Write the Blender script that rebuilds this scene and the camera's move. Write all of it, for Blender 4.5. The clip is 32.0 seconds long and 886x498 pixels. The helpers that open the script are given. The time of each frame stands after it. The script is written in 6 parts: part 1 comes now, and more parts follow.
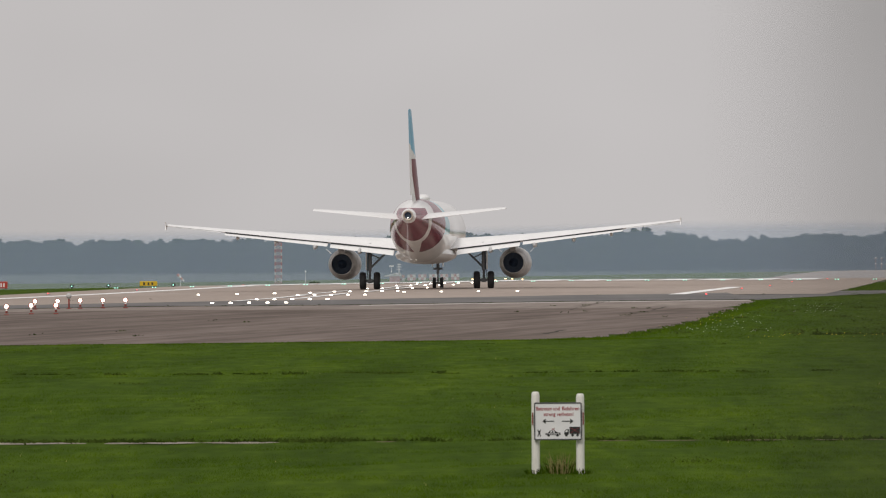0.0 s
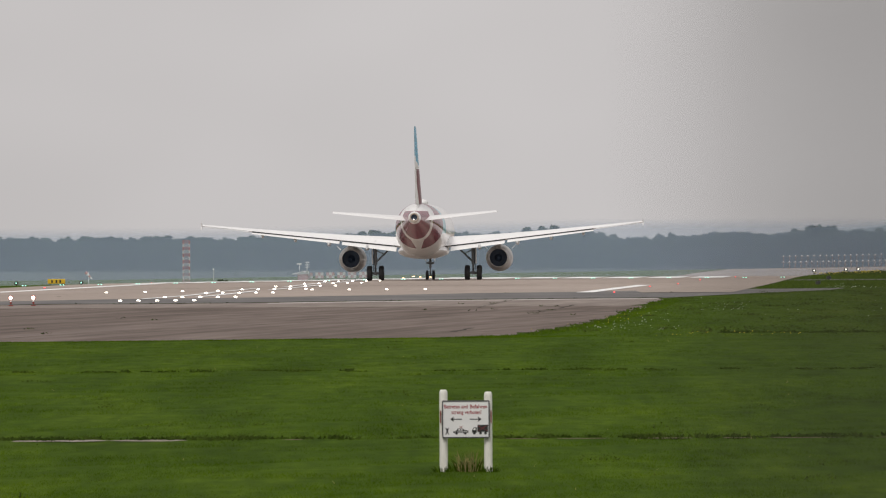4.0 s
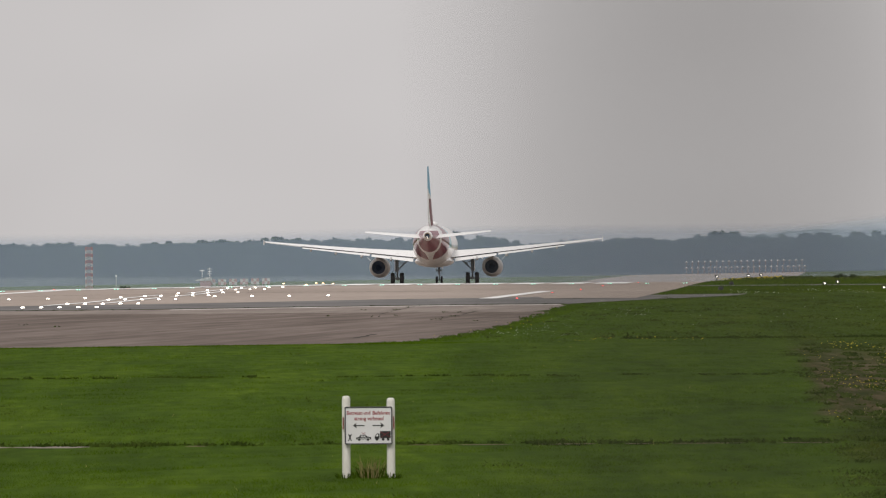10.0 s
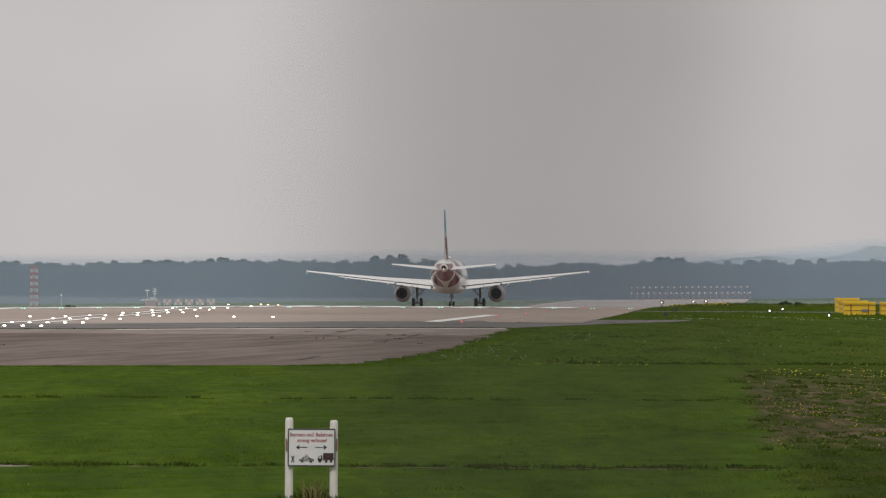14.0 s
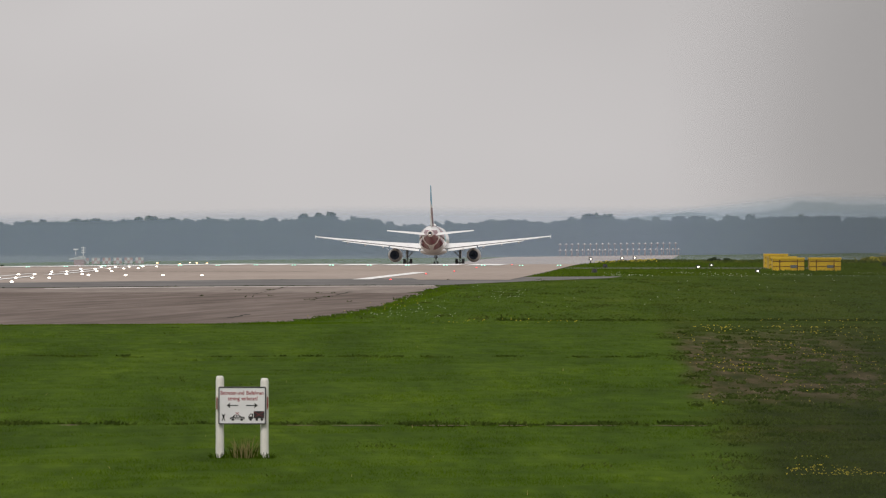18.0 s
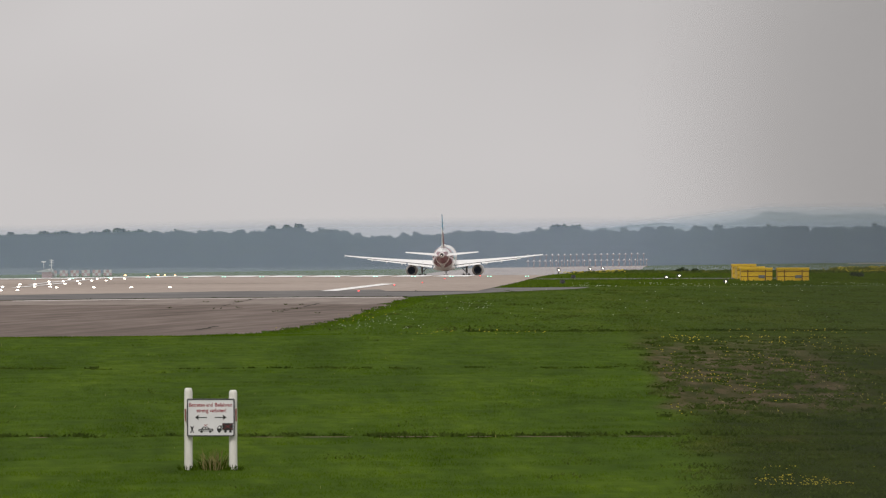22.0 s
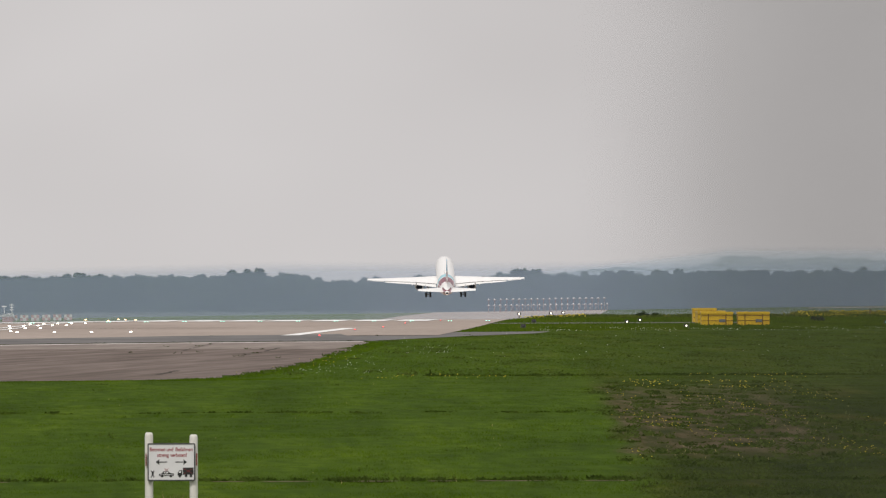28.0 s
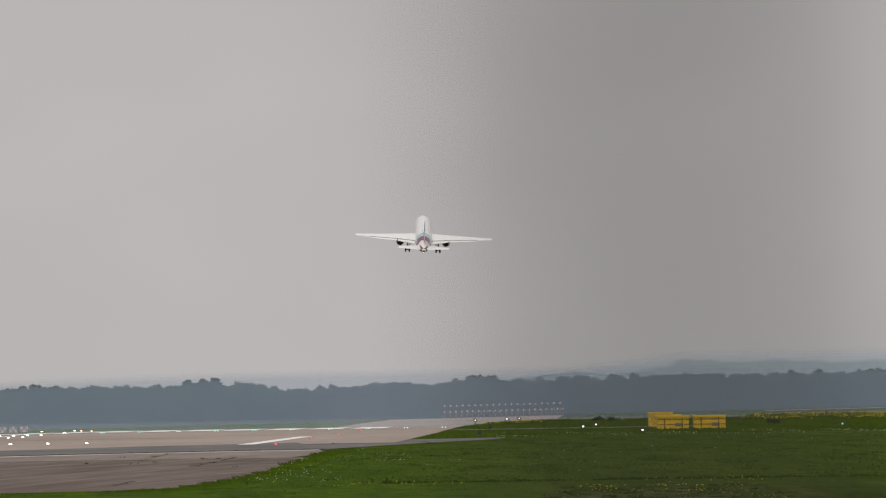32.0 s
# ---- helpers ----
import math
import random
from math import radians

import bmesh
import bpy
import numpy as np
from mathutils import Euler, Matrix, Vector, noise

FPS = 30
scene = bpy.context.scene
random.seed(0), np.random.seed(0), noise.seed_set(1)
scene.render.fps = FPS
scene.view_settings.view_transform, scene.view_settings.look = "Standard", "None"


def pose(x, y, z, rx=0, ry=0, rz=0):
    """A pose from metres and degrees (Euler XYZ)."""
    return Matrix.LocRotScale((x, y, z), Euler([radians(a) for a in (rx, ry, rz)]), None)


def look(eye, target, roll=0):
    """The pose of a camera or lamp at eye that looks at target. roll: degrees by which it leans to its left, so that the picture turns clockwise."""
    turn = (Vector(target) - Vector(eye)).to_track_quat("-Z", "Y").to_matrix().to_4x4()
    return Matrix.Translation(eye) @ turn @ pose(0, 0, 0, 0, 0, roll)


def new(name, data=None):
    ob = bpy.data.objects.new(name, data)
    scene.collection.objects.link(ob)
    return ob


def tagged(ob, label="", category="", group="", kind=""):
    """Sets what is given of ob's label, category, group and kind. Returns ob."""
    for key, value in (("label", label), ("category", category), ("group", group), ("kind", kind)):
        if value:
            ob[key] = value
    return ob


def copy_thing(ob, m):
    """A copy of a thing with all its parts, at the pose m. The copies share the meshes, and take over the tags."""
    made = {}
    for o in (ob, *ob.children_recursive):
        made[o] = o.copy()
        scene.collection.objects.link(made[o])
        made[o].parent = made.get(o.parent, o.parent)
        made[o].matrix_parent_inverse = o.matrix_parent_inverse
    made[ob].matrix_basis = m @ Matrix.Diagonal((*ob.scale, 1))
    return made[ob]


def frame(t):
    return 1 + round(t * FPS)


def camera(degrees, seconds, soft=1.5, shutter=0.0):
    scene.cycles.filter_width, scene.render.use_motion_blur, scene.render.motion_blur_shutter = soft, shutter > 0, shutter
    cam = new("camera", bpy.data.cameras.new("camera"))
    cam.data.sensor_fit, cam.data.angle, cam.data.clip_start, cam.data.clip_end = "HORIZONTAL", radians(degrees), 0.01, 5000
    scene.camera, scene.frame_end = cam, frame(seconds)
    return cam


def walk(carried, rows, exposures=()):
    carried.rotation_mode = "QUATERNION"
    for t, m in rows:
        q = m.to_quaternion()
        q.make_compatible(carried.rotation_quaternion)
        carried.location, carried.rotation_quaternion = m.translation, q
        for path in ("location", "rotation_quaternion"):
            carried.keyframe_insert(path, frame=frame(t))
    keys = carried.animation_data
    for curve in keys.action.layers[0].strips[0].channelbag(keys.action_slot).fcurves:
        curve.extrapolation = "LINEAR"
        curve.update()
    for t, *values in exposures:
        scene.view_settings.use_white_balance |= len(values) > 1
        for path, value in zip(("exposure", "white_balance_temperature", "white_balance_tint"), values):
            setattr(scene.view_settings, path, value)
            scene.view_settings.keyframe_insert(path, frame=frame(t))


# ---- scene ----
# The eye stands on a low mound; y runs towards the runway, x to the right.
EYE = (0.0, 0.0, 1.7)
FOCAL = 17500.0
DEGREES = 2 * math.degrees(math.atan(784 / FOCAL))


def aim(u, e, roll, sway):
    """Camera pose that looks u to the right of the sign and e below the horizon, held sway metres to the right of its mean place."""
    eye = (EYE[0] + sway, EYE[1], EYE[2])
    return look(eye, (sway + u - sway * FOCAL / 350.0, FOCAL, EYE[2] - e), roll)


PATH = [
    (0, -202.1, -32.4, -0.30), (0.5, -196.0, -35.4, -0.30), (1, -185.0, -39.6, -0.30), (1.5, -166.5, -43.9, -0.30),
    (2, -154.7, -42.3, -0.30), (2.5, -129.4, -32.8, -0.30), (3, -94.1, -31.7, -0.30), (3.5, -61.7, -27.9, -0.30),
    (5.5, 15.0, -36.5, -0.12), (6, 37.3, -42.8, -0.12), (6.5, 36.2, -7.4, -0.38), (7, 68.1, -7.5, -0.21),
    (7.5, 68.1, -42.2, -0.18), (8, 60.5, -60.6, -0.10), (8.5, 53.0, -55.0, -0.30), (9, 72.5, -37.7, -0.33),
    (9.5, 108.2, -58.1, -0.33), (10, 133.1, -38.1, -0.36), (10.5, 134.2, -23.1, -0.39), (11, 155.4, -42.5, -0.15),
    (11.5, 166.5, -127.9, 0.23), (12, 198.5, -109.2, 0.25), (12.5, 205.9, -72.5, 0.16), (13, 219.5, -72.4, 0.16),
    (13.5, 226.7, -86.4, 0.19), (14, 229.7, -78.9, 0.32), (14.5, 228.7, -69.9, 0.21), (16.5, 273.1, -57.5, 0.19),
    (17, 338.1, -41.8, 0.13), (17.5, 343.3, -23.2, -0.00), (18, 355.5, -3.9, 0.07), (18.5, 399.0, 21.9, -0.12),
    (19, 442.7, 9.0, 0.00), (19.5, 443.5, 7.6, 0.02), (20, 414.1, 22.8, -0.03), (20.5, 391.0, 28.9, -0.02),
    (21, 378.5, 30.5, -0.17), (21.5, 394.3, -9.3, -0.17), (22, 412.1, -23.8, -0.12), (22.5, 411.9, -47.4, -0.01),
    (23, 403.1, -60.9, 0.01), (23.5, 394.9, -41.6, 0.09), (24, 448.5, -40.2, 0.16), (24.5, 455.3, -69.3, 0.05),
    (25, 458.3, -73.6, 0.01), (25.5, 471.9, -81.9, 0.18), (27.5, 485.1, -89.3, -0.04), (28, 482.2, -102.2, -0.16),
    (28.5, 535.7, -111.0, -0.31), (29, 526.6, -136.4, -0.26), (29.5, 518.1, -164.0, -0.40), (30, 527.7, -187.5, -0.52),
    (30.5, 529.8, -214.0, -0.61), (31, 523.9, -252.5, -0.64), (31.5, 537.4, -271.8, -0.70), (32, 564.7, -290.9, -0.89),
]
# the eye sways by a few centimetres behind a thin fence bar: seconds, direction of the bar from the picture's middle
BAR_Y, BAR_X, BAR_WIDE = 0.50, 0.0285, 0.0070
BAR_SEEN = [
    (0, 990), (1, 940), (2, 890), (3, 870), (3.5, 830), (5.5, 820), (6, 770), (6.5, 700), (7, 640), (7.5, 600), (8, 670), (8.5, 590), (9, 540), (9.5, 500), (10, 450), (10.5, 440),
    (11, 390), (11.5, 300), (11.75, 255), (12, 235), (12.5, 200), (13, 170), (13.5, 150), (14, 150), (14.5, 260), (16.5, 900), (17, 1020), (17.5, 960), (18, 920), (19, 900), (20, 850), (21, 850), (22, 870),
    (23, 850), (24, 800), (25, 890), (25.5, 900), (27.5, 800), (28, 770), (29, 720), (30, 540), (30.5, 530), (31, 510), (31.5, 450), (32, 390),
]


def sway_at(t, u):
    seen = float(np.interp(t, [b[0] for b in BAR_SEEN], [b[1] for b in BAR_SEEN]))
    return BAR_X - BAR_Y * (seen + u) / FOCAL


cam = camera(DEGREES, 32.0, soft=1.15)
cam.data.dof.use_dof, cam.data.dof.focus_distance, cam.data.dof.aperture_fstop = True, 350.0, 16.7
walk(cam, [(t, aim(u, e, roll, sway_at(t, u))) for t, u, e, roll in PATH],
     exposures=[(0, -0.04), (6, 0.06), (10, 0.06), (13, 0.02), (14, -0.02), (17, 0.03), (24, 0.1), (28, 0.14), (30, 0.1), (31, -0.06), (32, -0.2)])

# ---- sky and sun ----
SUN_ELEV, SUN_TURN = 48.0, 200.0
world = bpy.data.worlds.new("overcast")
scene.world = world
world.use_nodes = True
wn, wl = world.node_tree.nodes, world.node_tree.links
wn.clear()
w_out, w_bg, w_sky = wn.new("ShaderNodeOutputWorld"), wn.new("ShaderNodeBackground"), wn.new("ShaderNodeTexSky")
w_sky.sky_type, w_sky.sun_disc = "NISHITA", False
w_sky.sun_elevation, w_sky.sun_rotation = radians(SUN_ELEV), radians(SUN_TURN)
w_sky.air_density, w_sky.dust_density = 1.0, 4.0
w_co, w_cloud, w_ramp, w_mix = (wn.new("ShaderNodeTexCoord"), wn.new("ShaderNodeTexNoise"), wn.new("ShaderNodeValToRGB"), wn.new("ShaderNodeMix"))
w_map = wn.new("ShaderNodeMapping")
w_map.inputs["Scale"].default_value = (9.0, 9.0, 16.0)
w_cloud.inputs["Scale"].default_value, w_cloud.inputs["Detail"].default_value = 1.2, 3.0
w_ramp.color_ramp.elements[0].position, w_ramp.color_ramp.elements[1].position = 0.3, 0.72
w_ramp.color_ramp.elements[0].color, w_ramp.color_ramp.elements[1].color = (4.88, 4.66, 4.62, 1), (6.0, 5.76, 5.74, 1)
w_mix.data_type = "RGBA"
w_mix.inputs["Factor"].default_value = 0.975
wl.new(w_co.outputs["Generated"], w_map.inputs["Vector"])
wl.new(w_map.outputs["Vector"], w_cloud.inputs["Vector"])
wl.new(w_cloud.outputs["Fac"], w_ramp.inputs["Fac"])
wl.new(w_sky.outputs["Color"], w_mix.inputs["A"])
# an overcast sky is brighter overhead than at the horizon
w_sep, w_up, w_lift = wn.new("ShaderNodeSeparateXYZ"), wn.new("ShaderNodeMapRange"), wn.new("ShaderNodeMix")
w_up.inputs["From Min"].default_value, w_up.inputs["To Min"].default_value, w_up.inputs["To Max"].default_value = 0.06, 1.0, 1.4
w_lift.data_type, w_lift.blend_type = "RGBA", "MULTIPLY"
w_lift.inputs["Factor"].default_value = 1.0
wl.new(w_co.outputs["Generated"], w_sep.inputs["Vector"])
wl.new(w_sep.outputs["Z"], w_up.inputs["Value"])
wl.new(w_ramp.outputs["Color"], w_lift.inputs["A"])
wl.new(w_up.outputs["Result"], w_lift.inputs["B"])
wl.new(w_lift.outputs["Result"], w_mix.inputs["B"])
wl.new(w_mix.outputs["Result"], w_bg.inputs["Color"])
wl.new(w_bg.outputs["Background"], w_out.inputs["Surface"])
w_bg.inputs["Strength"].default_value = 0.1

sun = new("sun", bpy.data.lights.new("sun", "SUN"))
sun.data.energy, sun.data.angle, sun.data.color = 1.5, radians(14), (1.0, 0.96, 0.9)
sun_from = Vector((math.cos(radians(SUN_ELEV)) * math.sin(radians(SUN_TURN)), math.cos(radians(SUN_ELEV)) * math.cos(radians(SUN_TURN)), math.sin(radians(SUN_ELEV))))
sun.matrix_world = look(sun_from * 100, (0, 0, 0))


# ---- materials ----
def mat(name, color, rough=0.6, metal=0.0, second=None, scale=3.0, stretch=(1, 1, 1), fine=0.0, fine_scale=40.0, bump=0.0, glow=0.0, spec=0.5, turn=0.0):
    """A plain surface: two colours mixed by coarse noise, a finer brightness grain, a bump."""
    m = bpy.data.materials.new(name)
    m.use_nodes = True
    n, l = m.node_tree.nodes, m.node_tree.links
    b = n["Principled BSDF"]
    b.inputs["Base Color"].default_value = (*color, 1)
    b.inputs["Roughness"].default_value, b.inputs["Metallic"].default_value = rough, metal
    b.inputs["Specular IOR Level"].default_value = spec
    if glow:
        b.inputs["Emission Color"].default_value, b.inputs["Emission Strength"].default_value = (*color, 1), glow
    if second or fine or bump:
        co, mp = n.new("ShaderNodeTexCoord"), n.new("ShaderNodeMapping")
        mp.inputs["Scale"].default_value = stretch
        spin = n.new("ShaderNodeMapping")
        spin.inputs["Rotation"].default_value = (0, 0, radians(turn))
        l.new(co.outputs["Object"], spin.inputs["Vector"])
        l.new(spin.outputs["Vector"], mp.inputs["Vector"])
        big, small = n.new("ShaderNodeTexNoise"), n.new("ShaderNodeTexNoise")
        big.inputs["Scale"].default_value, big.inputs["Detail"].default_value = scale, 4
        small.inputs["Scale"].default_value, small.inputs["Detail"].default_value = fine_scale, 3
        l.new(mp.outputs["Vector"], big.inputs["Vector"])
        l.new(mp.outputs["Vector"], small.inputs["Vector"])
        ramp = n.new("ShaderNodeValToRGB")
        ramp.color_ramp.elements[0].position, ramp.color_ramp.elements[1].position = 0.35, 0.68
        ramp.color_ramp.elements[0].color, ramp.color_ramp.elements[1].color = (*color, 1), (*(second or color), 1)
        l.new(big.outputs["Fac"], ramp.inputs["Fac"])
        mix, mr = n.new("ShaderNodeMix"), n.new("ShaderNodeMapRange")
        mr.inputs["From Min"].default_value, mr.inputs["From Max"].default_value = 0.3, 0.7
        mr.inputs["To Min"].default_value, mr.inputs["To Max"].default_value = 1 - fine, 1 + fine
        l.new(small.outputs["Fac"], mr.inputs["Value"])
        mix.data_type, mix.blend_type = "RGBA", "MULTIPLY"
        mix.inputs["Factor"].default_value = 1.0
        l.new(ramp.outputs["Color"], mix.inputs["A"])
        l.new(mr.outputs["Result"], mix.inputs["B"])
        l.new(mix.outputs["Result"], b.inputs["Base Color"])
        if bump:
            bp = n.new("ShaderNodeBump")
            bp.inputs["Strength"].default_value, bp.inputs["Distance"].default_value = bump, 0.02
            l.new(small.outputs["Fac"], bp.inputs["Height"])
            l.new(bp.outputs["Normal"], b.inputs["Normal"])
    return m


def vary_by_object(m, low, high):
    """Each object made of this material gets a tone of its own."""
    n, l = m.node_tree.nodes, m.node_tree.links
    b = n["Principled BSDF"]
    src = b.inputs["Base Color"].links[0].from_socket
    info, mr, mix = n.new("ShaderNodeObjectInfo"), n.new("ShaderNodeMapRange"), n.new("ShaderNodeMix")
    mr.inputs["To Min"].default_value, mr.inputs["To Max"].default_value = low, high
    l.new(info.outputs["Random"], mr.inputs["Value"])
    mix.data_type, mix.blend_type = "RGBA", "MULTIPLY"
    mix.inputs["Factor"].default_value = 1.0
    l.new(src, mix.inputs["A"])
    l.new(mr.outputs["Result"], mix.inputs["B"])
    l.new(mix.outputs["Result"], b.inputs["Base Color"])


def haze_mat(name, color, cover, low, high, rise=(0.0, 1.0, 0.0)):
    """Haze put in as sheet colour mixed with clear; it thins out upwards from low to high, and its top rises along x by
    rise = start, end, metres.
    """
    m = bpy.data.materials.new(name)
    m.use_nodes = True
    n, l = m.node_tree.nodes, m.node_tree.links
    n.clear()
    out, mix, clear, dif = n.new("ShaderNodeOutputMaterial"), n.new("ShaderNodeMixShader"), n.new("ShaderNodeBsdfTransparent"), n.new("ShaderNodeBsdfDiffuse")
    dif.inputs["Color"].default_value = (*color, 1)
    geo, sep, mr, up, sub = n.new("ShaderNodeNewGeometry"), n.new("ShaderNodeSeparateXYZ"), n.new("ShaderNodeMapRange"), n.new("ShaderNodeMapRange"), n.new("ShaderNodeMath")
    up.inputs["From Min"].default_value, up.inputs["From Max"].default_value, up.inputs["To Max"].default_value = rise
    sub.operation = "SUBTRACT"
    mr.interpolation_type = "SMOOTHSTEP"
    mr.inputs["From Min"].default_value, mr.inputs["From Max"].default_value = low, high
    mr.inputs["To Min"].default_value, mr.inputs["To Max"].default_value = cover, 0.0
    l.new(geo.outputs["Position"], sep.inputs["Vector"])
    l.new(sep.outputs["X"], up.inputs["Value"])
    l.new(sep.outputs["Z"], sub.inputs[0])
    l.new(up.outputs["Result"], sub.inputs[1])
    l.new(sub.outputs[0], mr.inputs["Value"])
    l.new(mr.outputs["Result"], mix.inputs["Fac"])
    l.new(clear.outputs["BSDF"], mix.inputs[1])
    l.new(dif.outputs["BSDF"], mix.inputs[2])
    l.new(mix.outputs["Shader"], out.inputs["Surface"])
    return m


def field_mat(name, blades):
    """Mown green grass; right of the mown border rough brown soil and weeds."""
    m = bpy.data.materials.new(name)
    m.use_nodes = True
    n, l = m.node_tree.nodes, m.node_tree.links
    b = n["Principled BSDF"]
    b.inputs["Roughness"].default_value, b.inputs["Specular IOR Level"].default_value = 1.0, 0.03
    geo, sep = n.new("ShaderNodeNewGeometry"), n.new("ShaderNodeSeparateXYZ")
    l.new(geo.outputs["Position"], sep.inputs["Vector"])

    def noise_of(scale, stretch, detail=4):
        mp, q = n.new("ShaderNodeMapping"), n.new("ShaderNodeTexNoise")
        mp.inputs["Scale"].default_value = stretch
        q.inputs["Scale"].default_value, q.inputs["Detail"].default_value = scale, detail
        l.new(geo.outputs["Position"], mp.inputs["Vector"])
        l.new(mp.outputs["Vector"], q.inputs["Vector"])
        return q.outputs["Fac"]

    def op(kind, p, q=None):
        k = n.new("ShaderNodeMath")
        k.operation = kind
        for i, v in enumerate((p, q)):
            if isinstance(v, (int, float)):
                k.inputs[i].default_value = v
            elif v is not None:
                l.new(v, k.inputs[i])
        return k.outputs[0]

    def ramp(fac, *stops):
        r = n.new("ShaderNodeValToRGB")
        e = r.color_ramp.elements
        while len(e) < len(stops):
            e.new(0.5)
        for k, (p, col) in enumerate(stops):
            e[k].position, e[k].color = p, (*col, 1)
        l.new(fac, r.inputs["Fac"])
        return r.outputs["Color"]

    def blend(fac, p, q, mode="MIX"):
        k = n.new("ShaderNodeMix")
        k.data_type, k.blend_type = "RGBA", mode
        for name, v in (("Factor", fac), ("A", p), ("B", q)):
            if isinstance(v, (int, float)):
                k.inputs[name].default_value = v
            else:
                l.new(v, k.inputs[name])
        return k.outputs["Result"]

    def step(v, lo, hi):
        k = n.new("ShaderNodeMapRange")
        k.interpolation_type = "SMOOTHSTEP"
        k.inputs["From Min"].default_value, k.inputs["From Max"].default_value = lo, hi
        l.new(v, k.inputs["Value"])
        return k.outputs["Result"]

    x, y = sep.outputs[0], sep.outputs[1]
    broad = noise_of(0.5, (1, 0.11, 1), 6)
    fresh = ramp(broad, (0.32, (0.034, 0.063, 0.003)), (0.50, (0.0435, 0.079, 0.004)), (0.68, (0.058, 0.097, 0.005)))
    if blades:
        tone = ramp(geo.outputs["Random Per Island"], (0.0, (0.90, 0.92, 0.86)), (0.6, (1.04, 1.03, 1.0)), (0.96, (1.16, 1.12, 1.05)), (1.0, (1.45, 1.3, 1.3)))
    else:
        tone = ramp(noise_of(1.6, (1, 0.5, 1)), (0.3, (0.8, 0.84, 0.8)), (0.7, (1.15, 1.12, 1.05)))
    # tufts a hand wide, drawn out into patches
    tuft = ramp(noise_of(2.8, (1, 0.12, 1), 5), (0.30, (0.74, 0.78, 0.7)), (0.52, (1.0, 1.0, 1.0)), (0.72, (1.26, 1.2, 1.2)))
    tone = blend(1.0, tone, tuft, "MULTIPLY")
    green = blend(1.0, fresh, tone, "MULTIPLY")
    wobble = op("MULTIPLY", op("SUBTRACT", noise_of(0.7, (1, 0.12, 1), 6), 0.5), 1.6)
    left = op("SUBTRACT", op("ADD", x, wobble), op("ADD", op("MULTIPLY", y, 0.0343), 2.6))
    right = op("SUBTRACT", op("ADD", op("MULTIPLY", y, 0.045), 4.5), op("ADD", x, wobble))
    depth = op("ADD", y, op("MULTIPLY", wobble, 9.0))
    bare = op("MULTIPLY", op("MULTIPLY", step(left, -0.5, 0.15), step(right, -0.6, 1.0)), op("MULTIPLY", step(depth, 190, 205), op("SUBTRACT", 1.0, step(depth, 278, 294))))
    clump = noise_of(2.2, (1, 0.085, 1), 7)
    brown = ramp(clump, (0.32, (0.024, 0.034, 0.006)), (0.44, (0.044, 0.045, 0.014)), (0.54, (0.071, 0.056, 0.027)), (0.68, (0.108, 0.086, 0.054)))
    # dull olive grass all round the bare soil
    worn = op("MULTIPLY", op("SUBTRACT", 1.0, op("MULTIPLY", step(y, 330, 420), 0.3)), step(left, -0.5, 0.6))
    dull = blend(1.0, ramp(noise_of(0.8, (1, 0.09, 1), 6), (0.33, (0.013, 0.021, 0.002)), (0.52, (0.024, 0.033, 0.003)), (0.66, (0.056, 0.045, 0.012))), tone, "MULTIPLY")
    mixed = blend(op("MULTIPLY", bare, 0.95), blend(op("MULTIPLY", worn, 0.8), green, dull), brown)
    # tired, darker grass on the far side of the mown strip
    tired = op("MULTIPLY", step(op("SUBTRACT", x, op("MULTIPLY", y, 0.019)), 0.0, 9.0), step(y, 230, 330))
    olive = ramp(noise_of(0.5, (1, 0.05, 1), 6), (0.33, (0.034, 0.060, 0.005)), (0.55, (0.049, 0.078, 0.007)), (0.72, (0.070, 0.091, 0.012)))
    l.new(blend(op("MULTIPLY", tired, 0.8), mixed, blend(1.0, olive, tone, "MULTIPLY")), b.inputs["Base Color"])
    return m


GRASS = field_mat("grass", False)
BLADE = field_mat("grass_blades", True)
TAN = mat("runway_concrete", (0.30, 0.247, 0.212), 0.85, second=(0.36, 0.30, 0.26), scale=0.05, stretch=(1, 0.25, 1), fine=0.12, fine_scale=1.3, spec=0.2)
OLD = mat("old_concrete", (0.100, 0.076, 0.063), 0.9, second=(0.182, 0.145, 0.127), scale=0.75, stretch=(1, 0.045, 1), fine=0.2, fine_scale=3.5, spec=0.15, turn=7.6)
PALE = mat("pale_concrete", (0.185, 0.152, 0.132), 0.85, second=(0.252, 0.212, 0.186), scale=0.5, stretch=(1, 0.06, 1), fine=0.12, fine_scale=2, spec=0.2, turn=4)
ASPHALT = mat("asphalt", (0.112, 0.107, 0.104), 0.85, second=(0.165, 0.157, 0.152), scale=0.2, stretch=(1, 0.3, 1), fine=0.12, fine_scale=2, spec=0.2)
PAINT = mat("road_paint", (0.88, 0.87, 0.86), 0.7, second=(0.80, 0.79, 0.77), scale=0.8, fine=0.1)
WORN_PAINT = mat("worn_paint", (0.66, 0.62, 0.59), 0.8, second=(0.38, 0.34, 0.31), scale=0.9, stretch=(1, 0.2, 1), fine=0.15, fine_scale=4, spec=0.2)
SOIL = mat("soil", (0.12, 0.085, 0.055), 0.95, second=(0.17, 0.13, 0.09), scale=0.8, fine=0.3, fine_scale=6, spec=0.1)
WHITE = mat("white_paint", (0.88, 0.875, 0.865), 0.2, second=(0.83, 0.825, 0.81), scale=0.5, fine=0.04, fine_scale=6)
